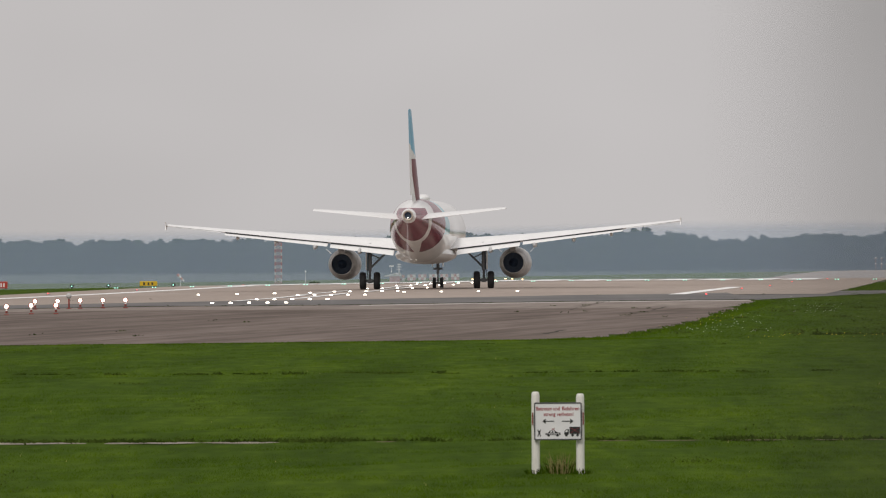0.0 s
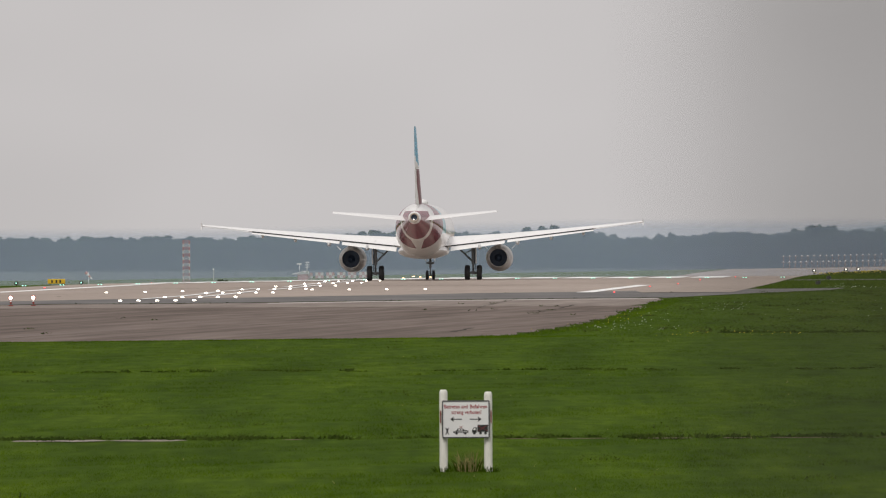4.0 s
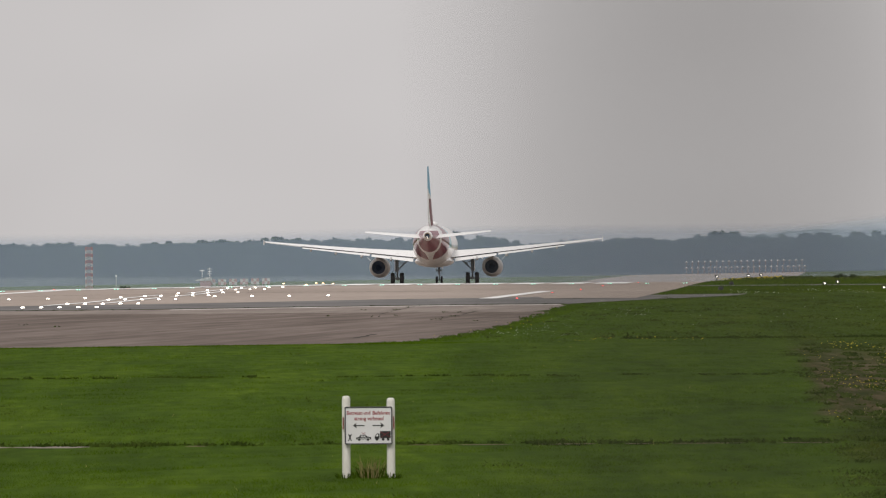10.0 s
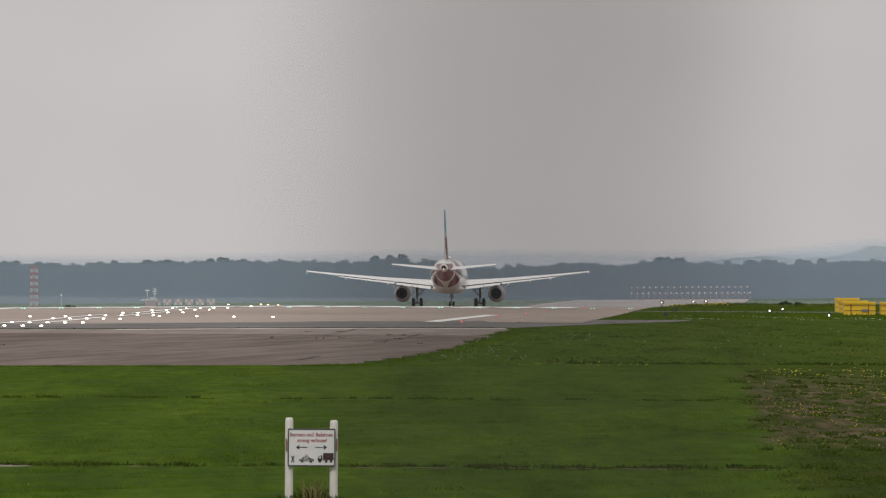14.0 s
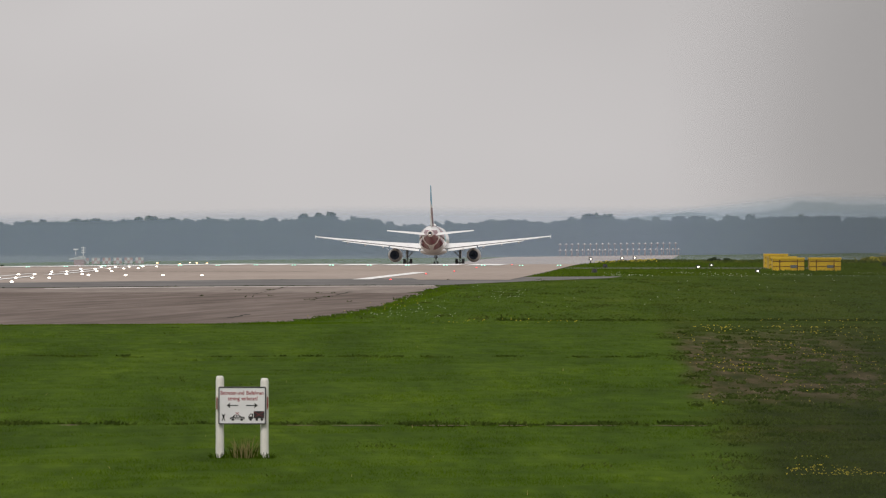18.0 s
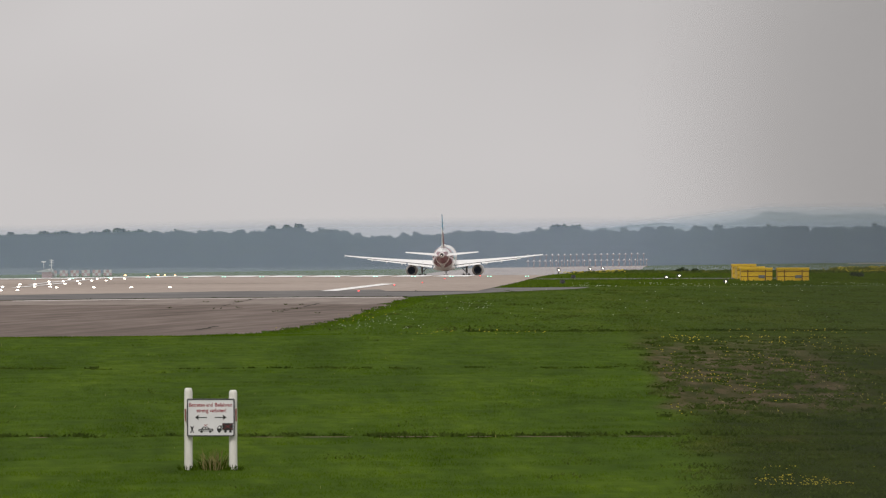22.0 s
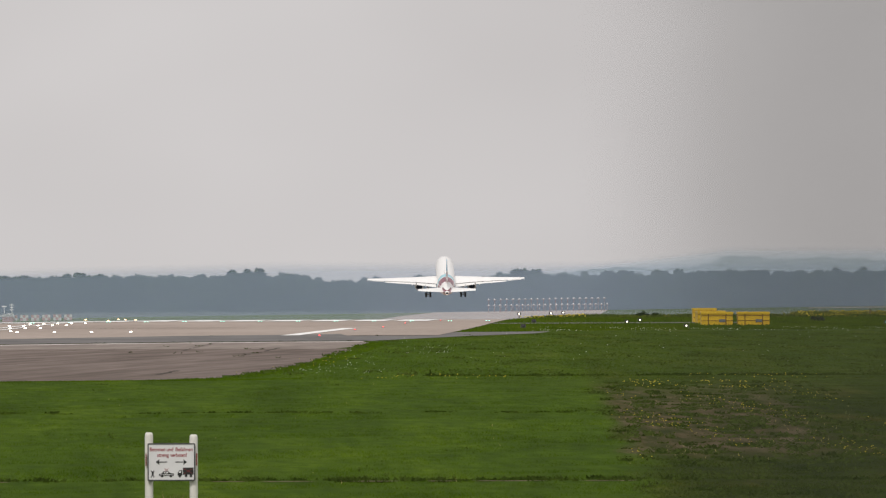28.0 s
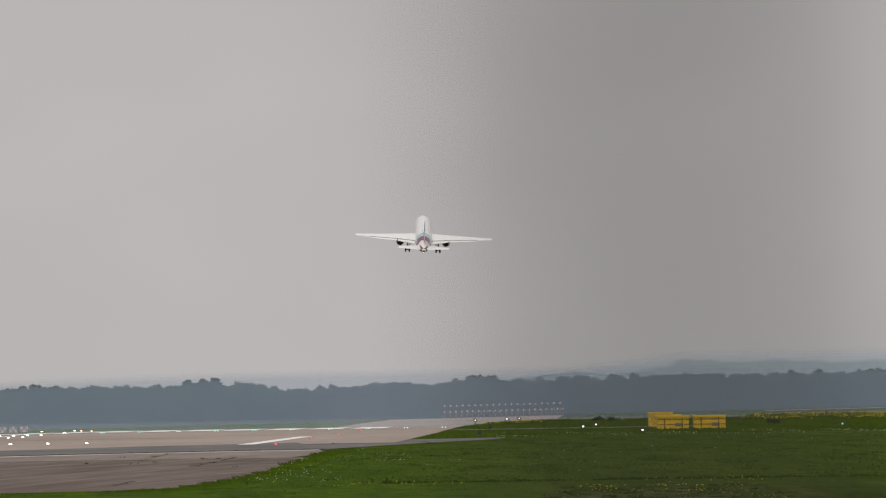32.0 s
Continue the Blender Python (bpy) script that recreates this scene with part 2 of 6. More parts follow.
GREY_WING = mat("wing_grey", (0.88, 0.875, 0.87), 0.35, second=(0.82, 0.815, 0.81), scale=0.6, fine=0.05, fine_scale=5)
GAP_SHADE = mat("gap_shade", (0.02, 0.02, 0.022), 0.7)
RUBBER = mat("rubber", (0.016, 0.016, 0.018), 0.8, fine=0.2, fine_scale=20)
STEEL = mat("gear_steel", (0.16, 0.17, 0.18), 0.45, metal=0.3, fine=0.2, fine_scale=10)
NACELLE = mat("nacelle_grey", (0.66, 0.655, 0.65), 0.35, second=(0.34, 0.345, 0.35), scale=2.3, fine=0.14, fine_scale=7)
SOOT = mat("exhaust_metal", (0.030, 0.050, 0.088), 0.6, fine=0.3, fine_scale=5)
RED = mat("red_paint", (0.42, 0.045, 0.03), 0.5, fine=0.1, fine_scale=6)
YELLOW = mat("yellow_paint", (0.72, 0.47, 0.02), 0.5, second=(0.62, 0.39, 0.02), scale=2.0, fine=0.06, fine_scale=8)
BLACK = mat("black_print", (0.02, 0.02, 0.02), 0.5)
SIGNRED = mat("red_print", (0.30, 0.03, 0.04), 0.5)
RIMDARK = mat("dark_rim", (0.045, 0.045, 0.05), 0.5, fine=0.2, fine_scale=30)
SIGNWHITE = mat("sign_white", (0.78, 0.77, 0.78), 0.35, second=(0.72, 0.71, 0.72), scale=4)
POSTWHITE = mat("post_white", (0.80, 0.78, 0.74), 0.5, second=(0.66, 0.64, 0.58), scale=3.0, stretch=(2, 2, 0.5), fine=0.06, fine_scale=25)
LAMP_W = mat("lamp_white", (1.0, 0.90, 0.76), glow=7)
LAMP_G = mat("lamp_green", (0.40, 1.0, 0.76), glow=1.8)
LAMP_R = mat("lamp_red", (1.0, 0.05, 0.05), glow=2.5)
LAMP_A = mat("lamp_amber", (1.0, 0.62, 0.3), glow=5)
LEAF = mat("wood_leaves", (0.016, 0.034, 0.013), 0.8, second=(0.050, 0.064, 0.032), scale=0.12, fine=0.15, fine_scale=0.7, spec=0.2)
vary_by_object(LEAF, 0.7, 1.45)
BARK = mat("bark", (0.10, 0.08, 0.06), 0.9, fine=0.3, fine_scale=8)
HILL = mat("hill_woods", (0.035, 0.055, 0.03), 0.9, second=(0.05, 0.07, 0.04), scale=0.02, fine=0.3, fine_scale=0.2, spec=0.1)
PALESOIL = mat("pale_soil", (0.30, 0.27, 0.23), 0.95, second=(0.2, 0.17, 0.13), scale=1.0, fine=0.2, fine_scale=6, spec=0.1)
JOINT = mat("joint_dirt", (0.045, 0.04, 0.032), 0.95, fine=0.3, fine_scale=5, spec=0.1)
RUSTRED = mat("faded_red", (0.22, 0.035, 0.025), 0.7, fine=0.2, fine_scale=9)
# Greyed reds and white: haze over far fixtures is put into their colour.
HAZED_RED = mat("hazed_red", (0.40, 0.13, 0.12), 0.7, fine=0.2, fine_scale=3)
GREYED_WHITE = mat("greyed_white", (0.50, 0.49, 0.47), 0.7, fine=0.15, fine_scale=3)
CHECK_RED = mat("hazed_check_red", (0.40, 0.22, 0.21), 0.7, fine=0.2, fine_scale=3)
DRY = mat("dry_grass", (0.32, 0.27, 0.11), 0.9, fine=0.2, fine_scale=10, spec=0.1)
# Pale blue of see-through sheets, put before far things to imitate haze.
HAZE = haze_mat("wood_haze_sheet", (0.37, 0.465, 0.61), 0.42, 11.2, 15.6, (-62, 37, 2.4))
HAZE_LOW = haze_mat("low_haze_sheet", (0.50, 0.60, 0.76), 0.19, 7.2, 11.8, (-50, 30, 1.8))
HAZE_GROUND = haze_mat("ground_haze_sheet", (0.50, 0.57, 0.63), 0.27, -0.4, 1.2)
HAZE_FAR = haze_mat("far_haze_sheet", (0.58, 0.67, 0.79), 0.80, 5.0, 11.5, (98, 242, 17.0))


# ---- mesh helpers ----
def part(name, bm, material, parent=None, label="", smooth=False):
    me = bpy.data.meshes.new(name)
    bmesh.ops.recalc_face_normals(bm, faces=bm.faces)
    bm.to_mesh(me)
    bm.free()
    for m in (material if isinstance(material, (list, tuple)) else [material]):
        me.materials.append(m)
    if smooth:
        for p in me.polygons:
            p.use_smooth = True
        me.set_sharp_from_angle(angle=radians(40))
    ob = new(name, me)
    ob.parent = parent
    if label:
        tagged(ob, label)
    return ob


def thing(name, label, category, group="", kind="", at=None):
    ob = new(name)
    ob.empty_display_size = 0.2
    if at:
        ob.matrix_world = at
    return tagged(ob, label, category, group, kind)


def box(bm, x0, x1, y0, y1, z0, z1, bevel=0.0, m=None):
    r = bmesh.ops.create_cube(bm, size=1.0)["verts"]
    for v in r:
        v.co = Vector((x0 + (v.co.x + 0.5) * (x1 - x0), y0 + (v.co.y + 0.5) * (y1 - y0), z0 + (v.co.z + 0.5) * (z1 - z0)))
    if bevel:
        es = list({e for v in r for e in v.link_edges})
        r = list({v for f in bmesh.ops.bevel(bm, geom=es, offset=bevel, segments=2, affect="EDGES", profile=0.6)["faces"] for v in f.verts} | {v for v in r if v.is_valid})
    if m is not None:
        bmesh.ops.transform(bm, matrix=m, verts=[v for v in r if v.is_valid])
    return bm


def loft(bm, rings, cap=True, mat_index=0, closed=True):
    """Skin between rings of equal point counts."""
    vs = [[bm.verts.new(p) for p in ring] for ring in rings]
    n = len(vs[0])
    fs = []
    for a, b in zip(vs, vs[1:]):
        for i in range(n if closed else n - 1):
            j = (i + 1) % n
            fs.append(bm.faces.new((a[i], a[j], b[j], b[i])))
    if cap and closed:
        fs.append(bm.faces.new(vs[0][::-1]))
        fs.append(bm.faces.new(vs[-1]))
    for f in fs:
        f.material_index = mat_index
    return bm


def tube(bm, a, b, r0, r1=None, n=10, cap=True):
    a, b = Vector(a), Vector(b)
    r1 = r0 if r1 is None else r1
    q = (b - a).to_track_quat("Z", "Y")
    ring = lambda c, r: [c + q @ Vector((r * math.cos(2 * math.pi * i / n), r * math.sin(2 * math.pi * i / n), 0)) for i in range(n)]
    return loft(bm, [ring(a, r0), ring(b, r1)], cap)


def turned(bm, axis_y, radii, centre=(0, 0), n=28, cap=True):
    """Body of revolution about the y direction: stations axis_y with radii."""
    cx, cz = centre
    return loft(bm, [[(cx + r * math.cos(2 * math.pi * i / n), y, cz + r * math.sin(2 * math.pi * i / n)) for i in range(n)] for y, r in zip(axis_y, radii)], cap)


def mesh_object(name, verts, faces, material, parent=None, smooth=False):
    me = bpy.data.meshes.new(name)
    me.from_pydata(verts, [], faces)
    me.materials.append(material)
    if smooth:
        me.polygons.foreach_set("use_smooth", [True] * len(me.polygons))
    me.update()
    ob = new(name, me)
    ob.parent = parent
    return ob


# ---- the lie of the land ----
def runway_x(y):
    return -9.2 + 0.0475 * (y - 658)


PROFILE = [(-5000, 0), (0, 0), (12, -0.05), (80, -2.3), (100, -2.25), (130, -1.92), (159, -1.64), (200, -1.2), (250, -0.8), (300, -0.5), (350, -0.28), (400, -0.14), (437, -0.05),
           (545, 0.10), (600, 0.18), (658, 0.25), (784, 0.53), (838, 0.60), (955, 0.42), (1150, 0.10), (1503, -0.72), (1771, -1.6), (2300, -2.5), (2900, -0.7), (3400, 0.1), (5200, 0.2)]
PY, PZ = [np.array(c, float) for c in zip(*PROFILE)]
FINE_Y = np.arange(-60, 5200, 4.0)
FINE_Z = np.interp(FINE_Y, PY, PZ)
for _ in range(3):
    FINE_Z = np.convolve(np.pad(FINE_Z, 4, mode="edge"), np.ones(9) / 9, mode="valid")


def ground_z(x, y):
    d = x - runway_x(y)
    z = np.interp(y, FINE_Y, FINE_Z)
    near = np.clip((y - 120) / 150, 0, 1)
    z = z - 0.0125 * np.clip(-d, 0, 300) * near
    # low grassy bank to the right of the runway
    z = z + 0.26 * np.clip((d - 30) / 5, 0, 1) * np.exp(-((y - 945) / 75.0) ** 2)
    return z + 0.012 * np.clip(d, 0, 300) * np.clip((y - 1300) / 1800, 0, 1)


def spot(u, y):
    """World x of the direction u at distance y."""
    return u * y / FOCAL


def sheet(name, ys, left, right, columns, material, lift, parent=None, label="", kind="structure", category=""):
    """A draped strip of paving between two borders given along y."""
    verts, faces = [], []
    for y in ys:
        for c in range(columns + 1):
            x = left(y) + (right(y) - left(y)) * c / columns
            verts.append((x, y, float(ground_z(x, y)) + lift))
    w = columns + 1
    for r in range(len(ys) - 1):
        for c in range(columns):
            i = r * w + c
            faces.append((i, i + 1, i + w + 1, i + w))
    ob = mesh_object(name, verts, faces, material, parent, True)
    return tagged(ob, label, category, "", kind) if label else ob


def cross_strip(name, xs, front, back, rows, material, lift, label="", category=""):
    """A draped strip that runs across, between a front and a back border given along x."""
    verts, faces = [], []
    for x in xs:
        for c in range(rows + 1):
            y = front(x) + (back(x) - front(x)) * c / rows
            verts.append((x, y, float(ground_z(x, y)) + lift))
    w = rows + 1
    for r in range(len(xs) - 1):
        for c in range(rows):
            i = r * w + c
            faces.append((i, i + w, i + w + 1, i + 1))
    return tagged(mesh_object(name, verts, faces, material, None, True), label, category, "", "structure")


def steps(a, b, s):
    return list(np.linspace(a, b, max(2, int(abs(b - a) / s) + 1)))


def border(*points):
    px, py = [p[0] for p in points], [p[1] for p in points]
    return lambda v: float(np.interp(v, px, py))


# ---- ground ----
def build_ground():
    rows = steps(-60, 100, 8) + steps(102, 330, 2) + steps(335, 1000, 5) + steps(1020, 3000, 20) + steps(3040, 5000, 40)
    cols = [-3000, -1500, -800, -400, -250, -150, -100] + steps(-80, 80, 1.25) + [100, 150, 250, 400, 800, 1500, 3000]
    yy, dd = np.meshgrid(np.array(rows), np.array(cols), indexing="ij")
    xx = runway_x(yy) + dd
    zz = ground_z(xx, yy)
    rng = np.random.default_rng(4)
    zz += np.where((yy < 294) & (yy > 100), rng.normal(0, 0.012, zz.shape), 0)
    paved = ((yy > 303) & (yy < 543) & (xx < np.interp(yy, [303, 315, 345, 378, 412, 470, 545], [-9.0, 0.5, 2.6, 3.9, 5.4, 7.2, 7.6])) & (xx > -78)) | ((yy >= 543) & (np.abs(dd) < 28.5) & (yy < 3390))
    zz = np.where(paved, zz - 0.06, zz)
    verts = np.stack([xx, yy, zz], -1).reshape(-1, 3)
    w = len(cols)
    i = (np.arange(len(rows) - 1)[:, None] * w + np.arange(w - 1)[None]).ravel()
    faces = np.stack([i, i + 1, i + w + 1, i + w], -1)
    ob = mesh_object("ground", verts.tolist(), faces.tolist(), GRASS, None, True)
    tagged(ob, "mown green airfield grass rolling gently to the horizon", "grass", "", "structure")


build_ground()
APRON_R = border((306, 1.0), (308.5, 1.5), (315, 2.45), (330, 3.7), (345, 4.6), (378, 5.95), (412, 7.45), (470, 9.55), (545, 9.7))
APRON_L = border((0, -78), (600, -78))
ASPHALT_NEAR = border((-78, 420), (-22, 449), (-14, 451), (-10, 455), (-5, 466), (1, 477), (6.5, 483), (9.7, 485), (12, 505), (16, 537), (21.4, 574), (23, 599))
ASPHALT_FAR = border((-78, 452), (-25, 490), (-16, 496), (-11, 505), (-5, 524), (0.7, 545), (7.3, 558), (9.7, 566), (12, 575), (17, 590), (23, 600))
cross_strip("apron_front", steps(-78, 1.6, 0.8), border((-78, 284), (-15, 292.5), (-8.4, 295.5), (-3, 298.3), (-0.5, 299.5), (1.0, 302.5), (1.6, 306)), lambda x: 312.0, 5, OLD, 0.012, "old streaked brown concrete at the apron's grassy border", "apron")
sheet("apron", steps(312, 422.5, 3), APRON_L, APRON_R, 40, OLD, 0.012, label="old streaked brown concrete apron before the runway", category="apron")
cross_strip("concrete_strip", steps(-78, 9.4, 1.2), border((-78, 416), (-30, 422), (7.6, 422), (9.4, 470)), ASPHALT_NEAR, 8, PALE, 0.012, "paler brown concrete strip beside the asphalt", "pavement")
cross_strip("asphalt_strip", steps(-78, 9.7, 1.3), ASPHALT_NEAR, ASPHALT_FAR, 14, ASPHALT, 0.034, "grey asphalt strip across the runway head", "pavement")
cross_strip("runway_head", steps(-78, 0.65, 1.3), ASPHALT_FAR, lambda x: 545.0, 8, TAN, 0.03, "pale tan concrete at the head of the runway", "runway")
sheet("runway", steps(545, 3400, 6), lambda y: runway_x(y) - 30, lambda y: runway_x(y) + 29.3, 24, TAN, 0.03, label="long pale tan concrete runway", category="runway")
cross_strip("taxiway", steps(9.7, 23, 0.9), ASPHALT_NEAR, ASPHALT_FAR, 8, ASPHALT, 0.012, "narrow grey asphalt taxiway leading off through the grass", "taxiway")
cross_strip("service_road", steps(24, 44, 2), border((24, 728), (200, 790)), border((24, 742), (200, 806)), 3, ASPHALT, 0.03, "thin grey service road through the grass", "road")


# ---- runway paint ----
def stripe(name, y0, y1, d0, d1, label):
    ys = steps(y0, y1, 6)
    return sheet(name, ys, lambda y: runway_x(y) + d0, lambda y: runway_x(y) + d1, 2, PAINT, 0.05, label=label, category="marking")


stripe("side_stripe", 545, 656, 20.65, 21.6, "white painted side stripe on the runway")
stripe("side_stripe", 552, 786, -22.2, -20.4, "long white painted side stripe on the runway")
cross_strip("edge_line", steps(-9, 9.3, 1), lambda x: ASPHALT_NEAR(x) - 9.0, lambda x: ASPHALT_NEAR(x) - 4.0, 2, WORN_PAINT, 0.018, "worn white line beside the asphalt strip", "marking")
bars = thing("threshold_marking", "worn white threshold bars painted on the runway", "marking", kind="structure")
for k in range(14):
    d0 = -24.0 + 3.45 * k
    sheet("bar", [786.0, 800.0, 814.0, 826.0], lambda y: runway_x(y) + d0, lambda y: runway_x(y) + d0 + 2.7, 2, PAINT, 0.06, parent=bars)
centre = thing("centre_marking", "thin white centre lines painted before the threshold", "marking", kind="structure")
LINE_X = border((488, -15.3), (523, -14.05), (575, -13.15), (631, -12.2), (687, -11.1), (740, -9.95), (780, -8.9))
for off, y0, y1 in ((-0.9, 492, 560), (0.6, 512, 585), (-1.4, 560, 640), (0.9, 600, 690), (-0.6, 665, 745), (0.5, 720, 780)):
    sheet("line", steps(y0, y1, 8), lambda y: LINE_X(y) + off - 0.22, lambda y: LINE_X(y) + off + 0.22, 1, PAINT, 0.055, parent=centre)


# ---- airliner ----
def livery():
    """White paint; the tail burgundy with a white ring and wedge, a pale blue band before it."""
    m = bpy.data.materials.new("tail_livery")
    m.use_nodes = True
    n, l = m.node_tree.nodes, m.node_tree.links
    b = n["Principled BSDF"]
    b.inputs["Roughness"].default_value = 0.17
    co, sep = n.new("ShaderNodeTexCoord"), n.new("ShaderNodeSeparateXYZ")
    l.new(co.outputs["Object"], sep.inputs["Vector"])

    def op(kind, a, c=None):
        q = n.new("ShaderNodeMath")
        q.operation = kind
        for k, v in enumerate((a, c)):
            if v is None:
                continue
            if isinstance(v, (int, float)):
                q.inputs[k].default_value = v
            else:
                l.new(v, q.inputs[k])
        return q.outputs[0]

    x, y, z = sep.outputs
    ax = op("ABSOLUTE", x)
    dz = op("SUBTRACT", z, 4.5)
    wide = op("MULTIPLY", x, 1.22)
    r = op("SQRT", op("ADD", op("MULTIPLY", wide, wide), op("MULTIPLY", dz, dz)))
    shield = op("LESS_THAN", r, 1.32)
    outer = op("GREATER_THAN", r, 1.50)
    wedge = op("GREATER_THAN", op("SUBTRACT", ax, op("MULTIPLY", op("SUBTRACT", z, 2.25), 0.5)), 0.07)
    low = op("GREATER_THAN", op("ADD", z, op("MULTIPLY", ax, -0.4)), 1.45)
    lobes = op("MULTIPLY", op("MULTIPLY", outer, wedge), low)
    tail = op("LESS_THAN", op("ADD", y, op("MULTIPLY", z, -0.75)), -12.6)
    cone = op("GREATER_THAN", y, -19.0)
    band_at = op("ADD", y, op("MULTIPLY", z, -0.75))
    girdle = op("MULTIPLY", op("MULTIPLY", op("LESS_THAN", band_at, -12.9), op("GREATER_THAN", band_at, -17.2)), op("GREATER_THAN", z, 5.0))
    shield = op("MULTIPLY", shield, op("LESS_THAN", z, 5.3))
    red = op("MULTIPLY", op("MULTIPLY", op("MAXIMUM", op("MAXIMUM", shield, lobes), girdle), tail), cone)
    blue = op("MULTIPLY", op("MULTIPLY", op("GREATER_THAN", band_at, -12.6), op("LESS_THAN", band_at, -9.7)), op("GREATER_THAN", z, 3.6))
    m1, m2 = n.new("ShaderNodeMix"), n.new("ShaderNodeMix")
    m1.data_type = m2.data_type = "RGBA"
    grime = n.new("ShaderNodeTexNoise")
    grime.inputs["Scale"].default_value = 1.3
    rp = n.new("ShaderNodeValToRGB")
    rp.color_ramp.elements[0].color, rp.color_ramp.elements[1].color = (0.80, 0.795, 0.78, 1), (0.89, 0.885, 0.875, 1)
    l.new(co.outputs["Object"], grime.inputs["Vector"])
    l.new(grime.outputs["Fac"], rp.inputs["Fac"])
    l.new(rp.outputs["Color"], m1.inputs["A"])
    m1.inputs["B"].default_value = (0.30, 0.58, 0.66, 1)
    l.new(blue, m1.inputs["Factor"])
    l.new(m1.outputs["Result"], m2.inputs["A"])
    m2.inputs["B"].default_value = (0.185, 0.010, 0.040, 1)
    l.new(red, m2.inputs["Factor"])
    l.new(m2.outputs["Result"], b.inputs["Base Color"])
    return m


def fin_livery():
    """Fin and rudder: burgundy foot with a white wedge along the trailing edge, a white band, a blue tip."""
    m = bpy.data.materials.new("fin_livery")
    m.use_nodes = True
    n, l = m.node_tree.nodes, m.node_tree.links
    b = n["Principled BSDF"]
    b.inputs["Roughness"].default_value = 0.3
    co, sep = n.new("ShaderNodeTexCoord"), n.new("ShaderNodeSeparateXYZ")
    l.new(co.outputs["Object"], sep.inputs["Vector"])

    def above(wy, wz, limit):
        """1 where wy * y + wz * z is over the limit."""
        p, q, r, c = (n.new("ShaderNodeMath") for _ in range(4))
        p.operation, q.operation, r.operation, c.operation = "MULTIPLY", "MULTIPLY", "ADD", "GREATER_THAN"
        p.inputs[1].default_value, q.inputs[1].default_value, c.inputs[1].default_value = wy, wz, limit
        l.new(sep.outputs["Y"], p.inputs[0])
        l.new(sep.outputs["Z"], q.inputs[0])
        l.new(p.outputs[0], r.inputs[0])
        l.new(q.outputs[0], r.inputs[1])
        l.new(r.outputs[0], c.inputs[0])
        return c.outputs[0]

    grime, tint = n.new("ShaderNodeTexNoise"), n.new("ShaderNodeValToRGB")
    grime.inputs["Scale"].default_value = 1.1
    tint.color_ramp.elements[0].color, tint.color_ramp.elements[1].color = (0.80, 0.795, 0.78, 1), (0.89, 0.885, 0.875, 1)
    l.new(co.outputs["Object"], grime.inputs["Vector"])
    l.new(grime.outputs["Fac"], tint.inputs["Fac"])
    colour = tint.outputs["Color"]
    white_foot, not_low, blue = above(-1.0, -0.9, 9.05), above(0.0, 1.0, 8.5), above(0.25, 1.0, 5.0)
    either, red = n.new("ShaderNodeMath"), n.new("ShaderNodeMath")
    either.operation, red.operation = "MAXIMUM", "SUBTRACT"
    l.new(white_foot, either.inputs[0])
    l.new(not_low, either.inputs[1])
    red.inputs[0].default_value = 1.0
    l.new(either.outputs[0], red.inputs[1])
    for fac, paint in ((red.outputs[0], (0.17, 0.010, 0.036, 1)), (blue, (0.15, 0.46, 0.67, 1))):
        mix = n.new("ShaderNodeMix")
        mix.data_type = "RGBA"
        l.new(fac, mix.inputs["Factor"])
        l.new(colour, mix.inputs["A"])
        mix.inputs["B"].default_value = paint
        colour = mix.outputs["Result"]
    l.new(colour, b.inputs["Base Color"])
    return m


def foil(chord, thick, count=9):
    """Closed wing section: leading edge at 0, trailing edge at -chord; list of (y, z)."""
    up, lo = [], []
    for k in range(count):
        s = 0.5 - 0.5 * math.cos(math.pi * k / (count - 1))
        t = 5 * thick * (0.2969 * math.sqrt(s) - 0.126 * s - 0.3516 * s * s + 0.2843 * s ** 3 - 0.1015 * s ** 4)
        c = 0.02 * math.sin(math.pi * s)
        up.append((-s * chord, (c + t) * chord))
        lo.append((-s * chord, (c - t) * chord))
    return up + lo[-2:0:-1]


def foil_ring(x, lead_y, z, chord, thick, tilt, count=9):
    ring = []
    for y, h in foil(chord, thick, count):
        a = radians(tilt)
        ring.append((x, lead_y + y * math.cos(a) - h * math.sin(a), z + h * math.cos(a) + y * math.sin(a)))
    return ring


def wing_at(x):
    """Leading edge y, trailing edge y, height of the chord at the leading edge and tilt, for a span station."""
    s = (x - 1.98) / 15.07
    lead = 5.2 - 7.8 * s
    trail = -2.0 if x < 6.4 else -2.0 - 2.1 * (x - 6.4) / 10.65
    bend = 1.18 * s + 0.25 * s * s
    return lead, trail, 2.97 + bend, 2.7 - 1.5 * s


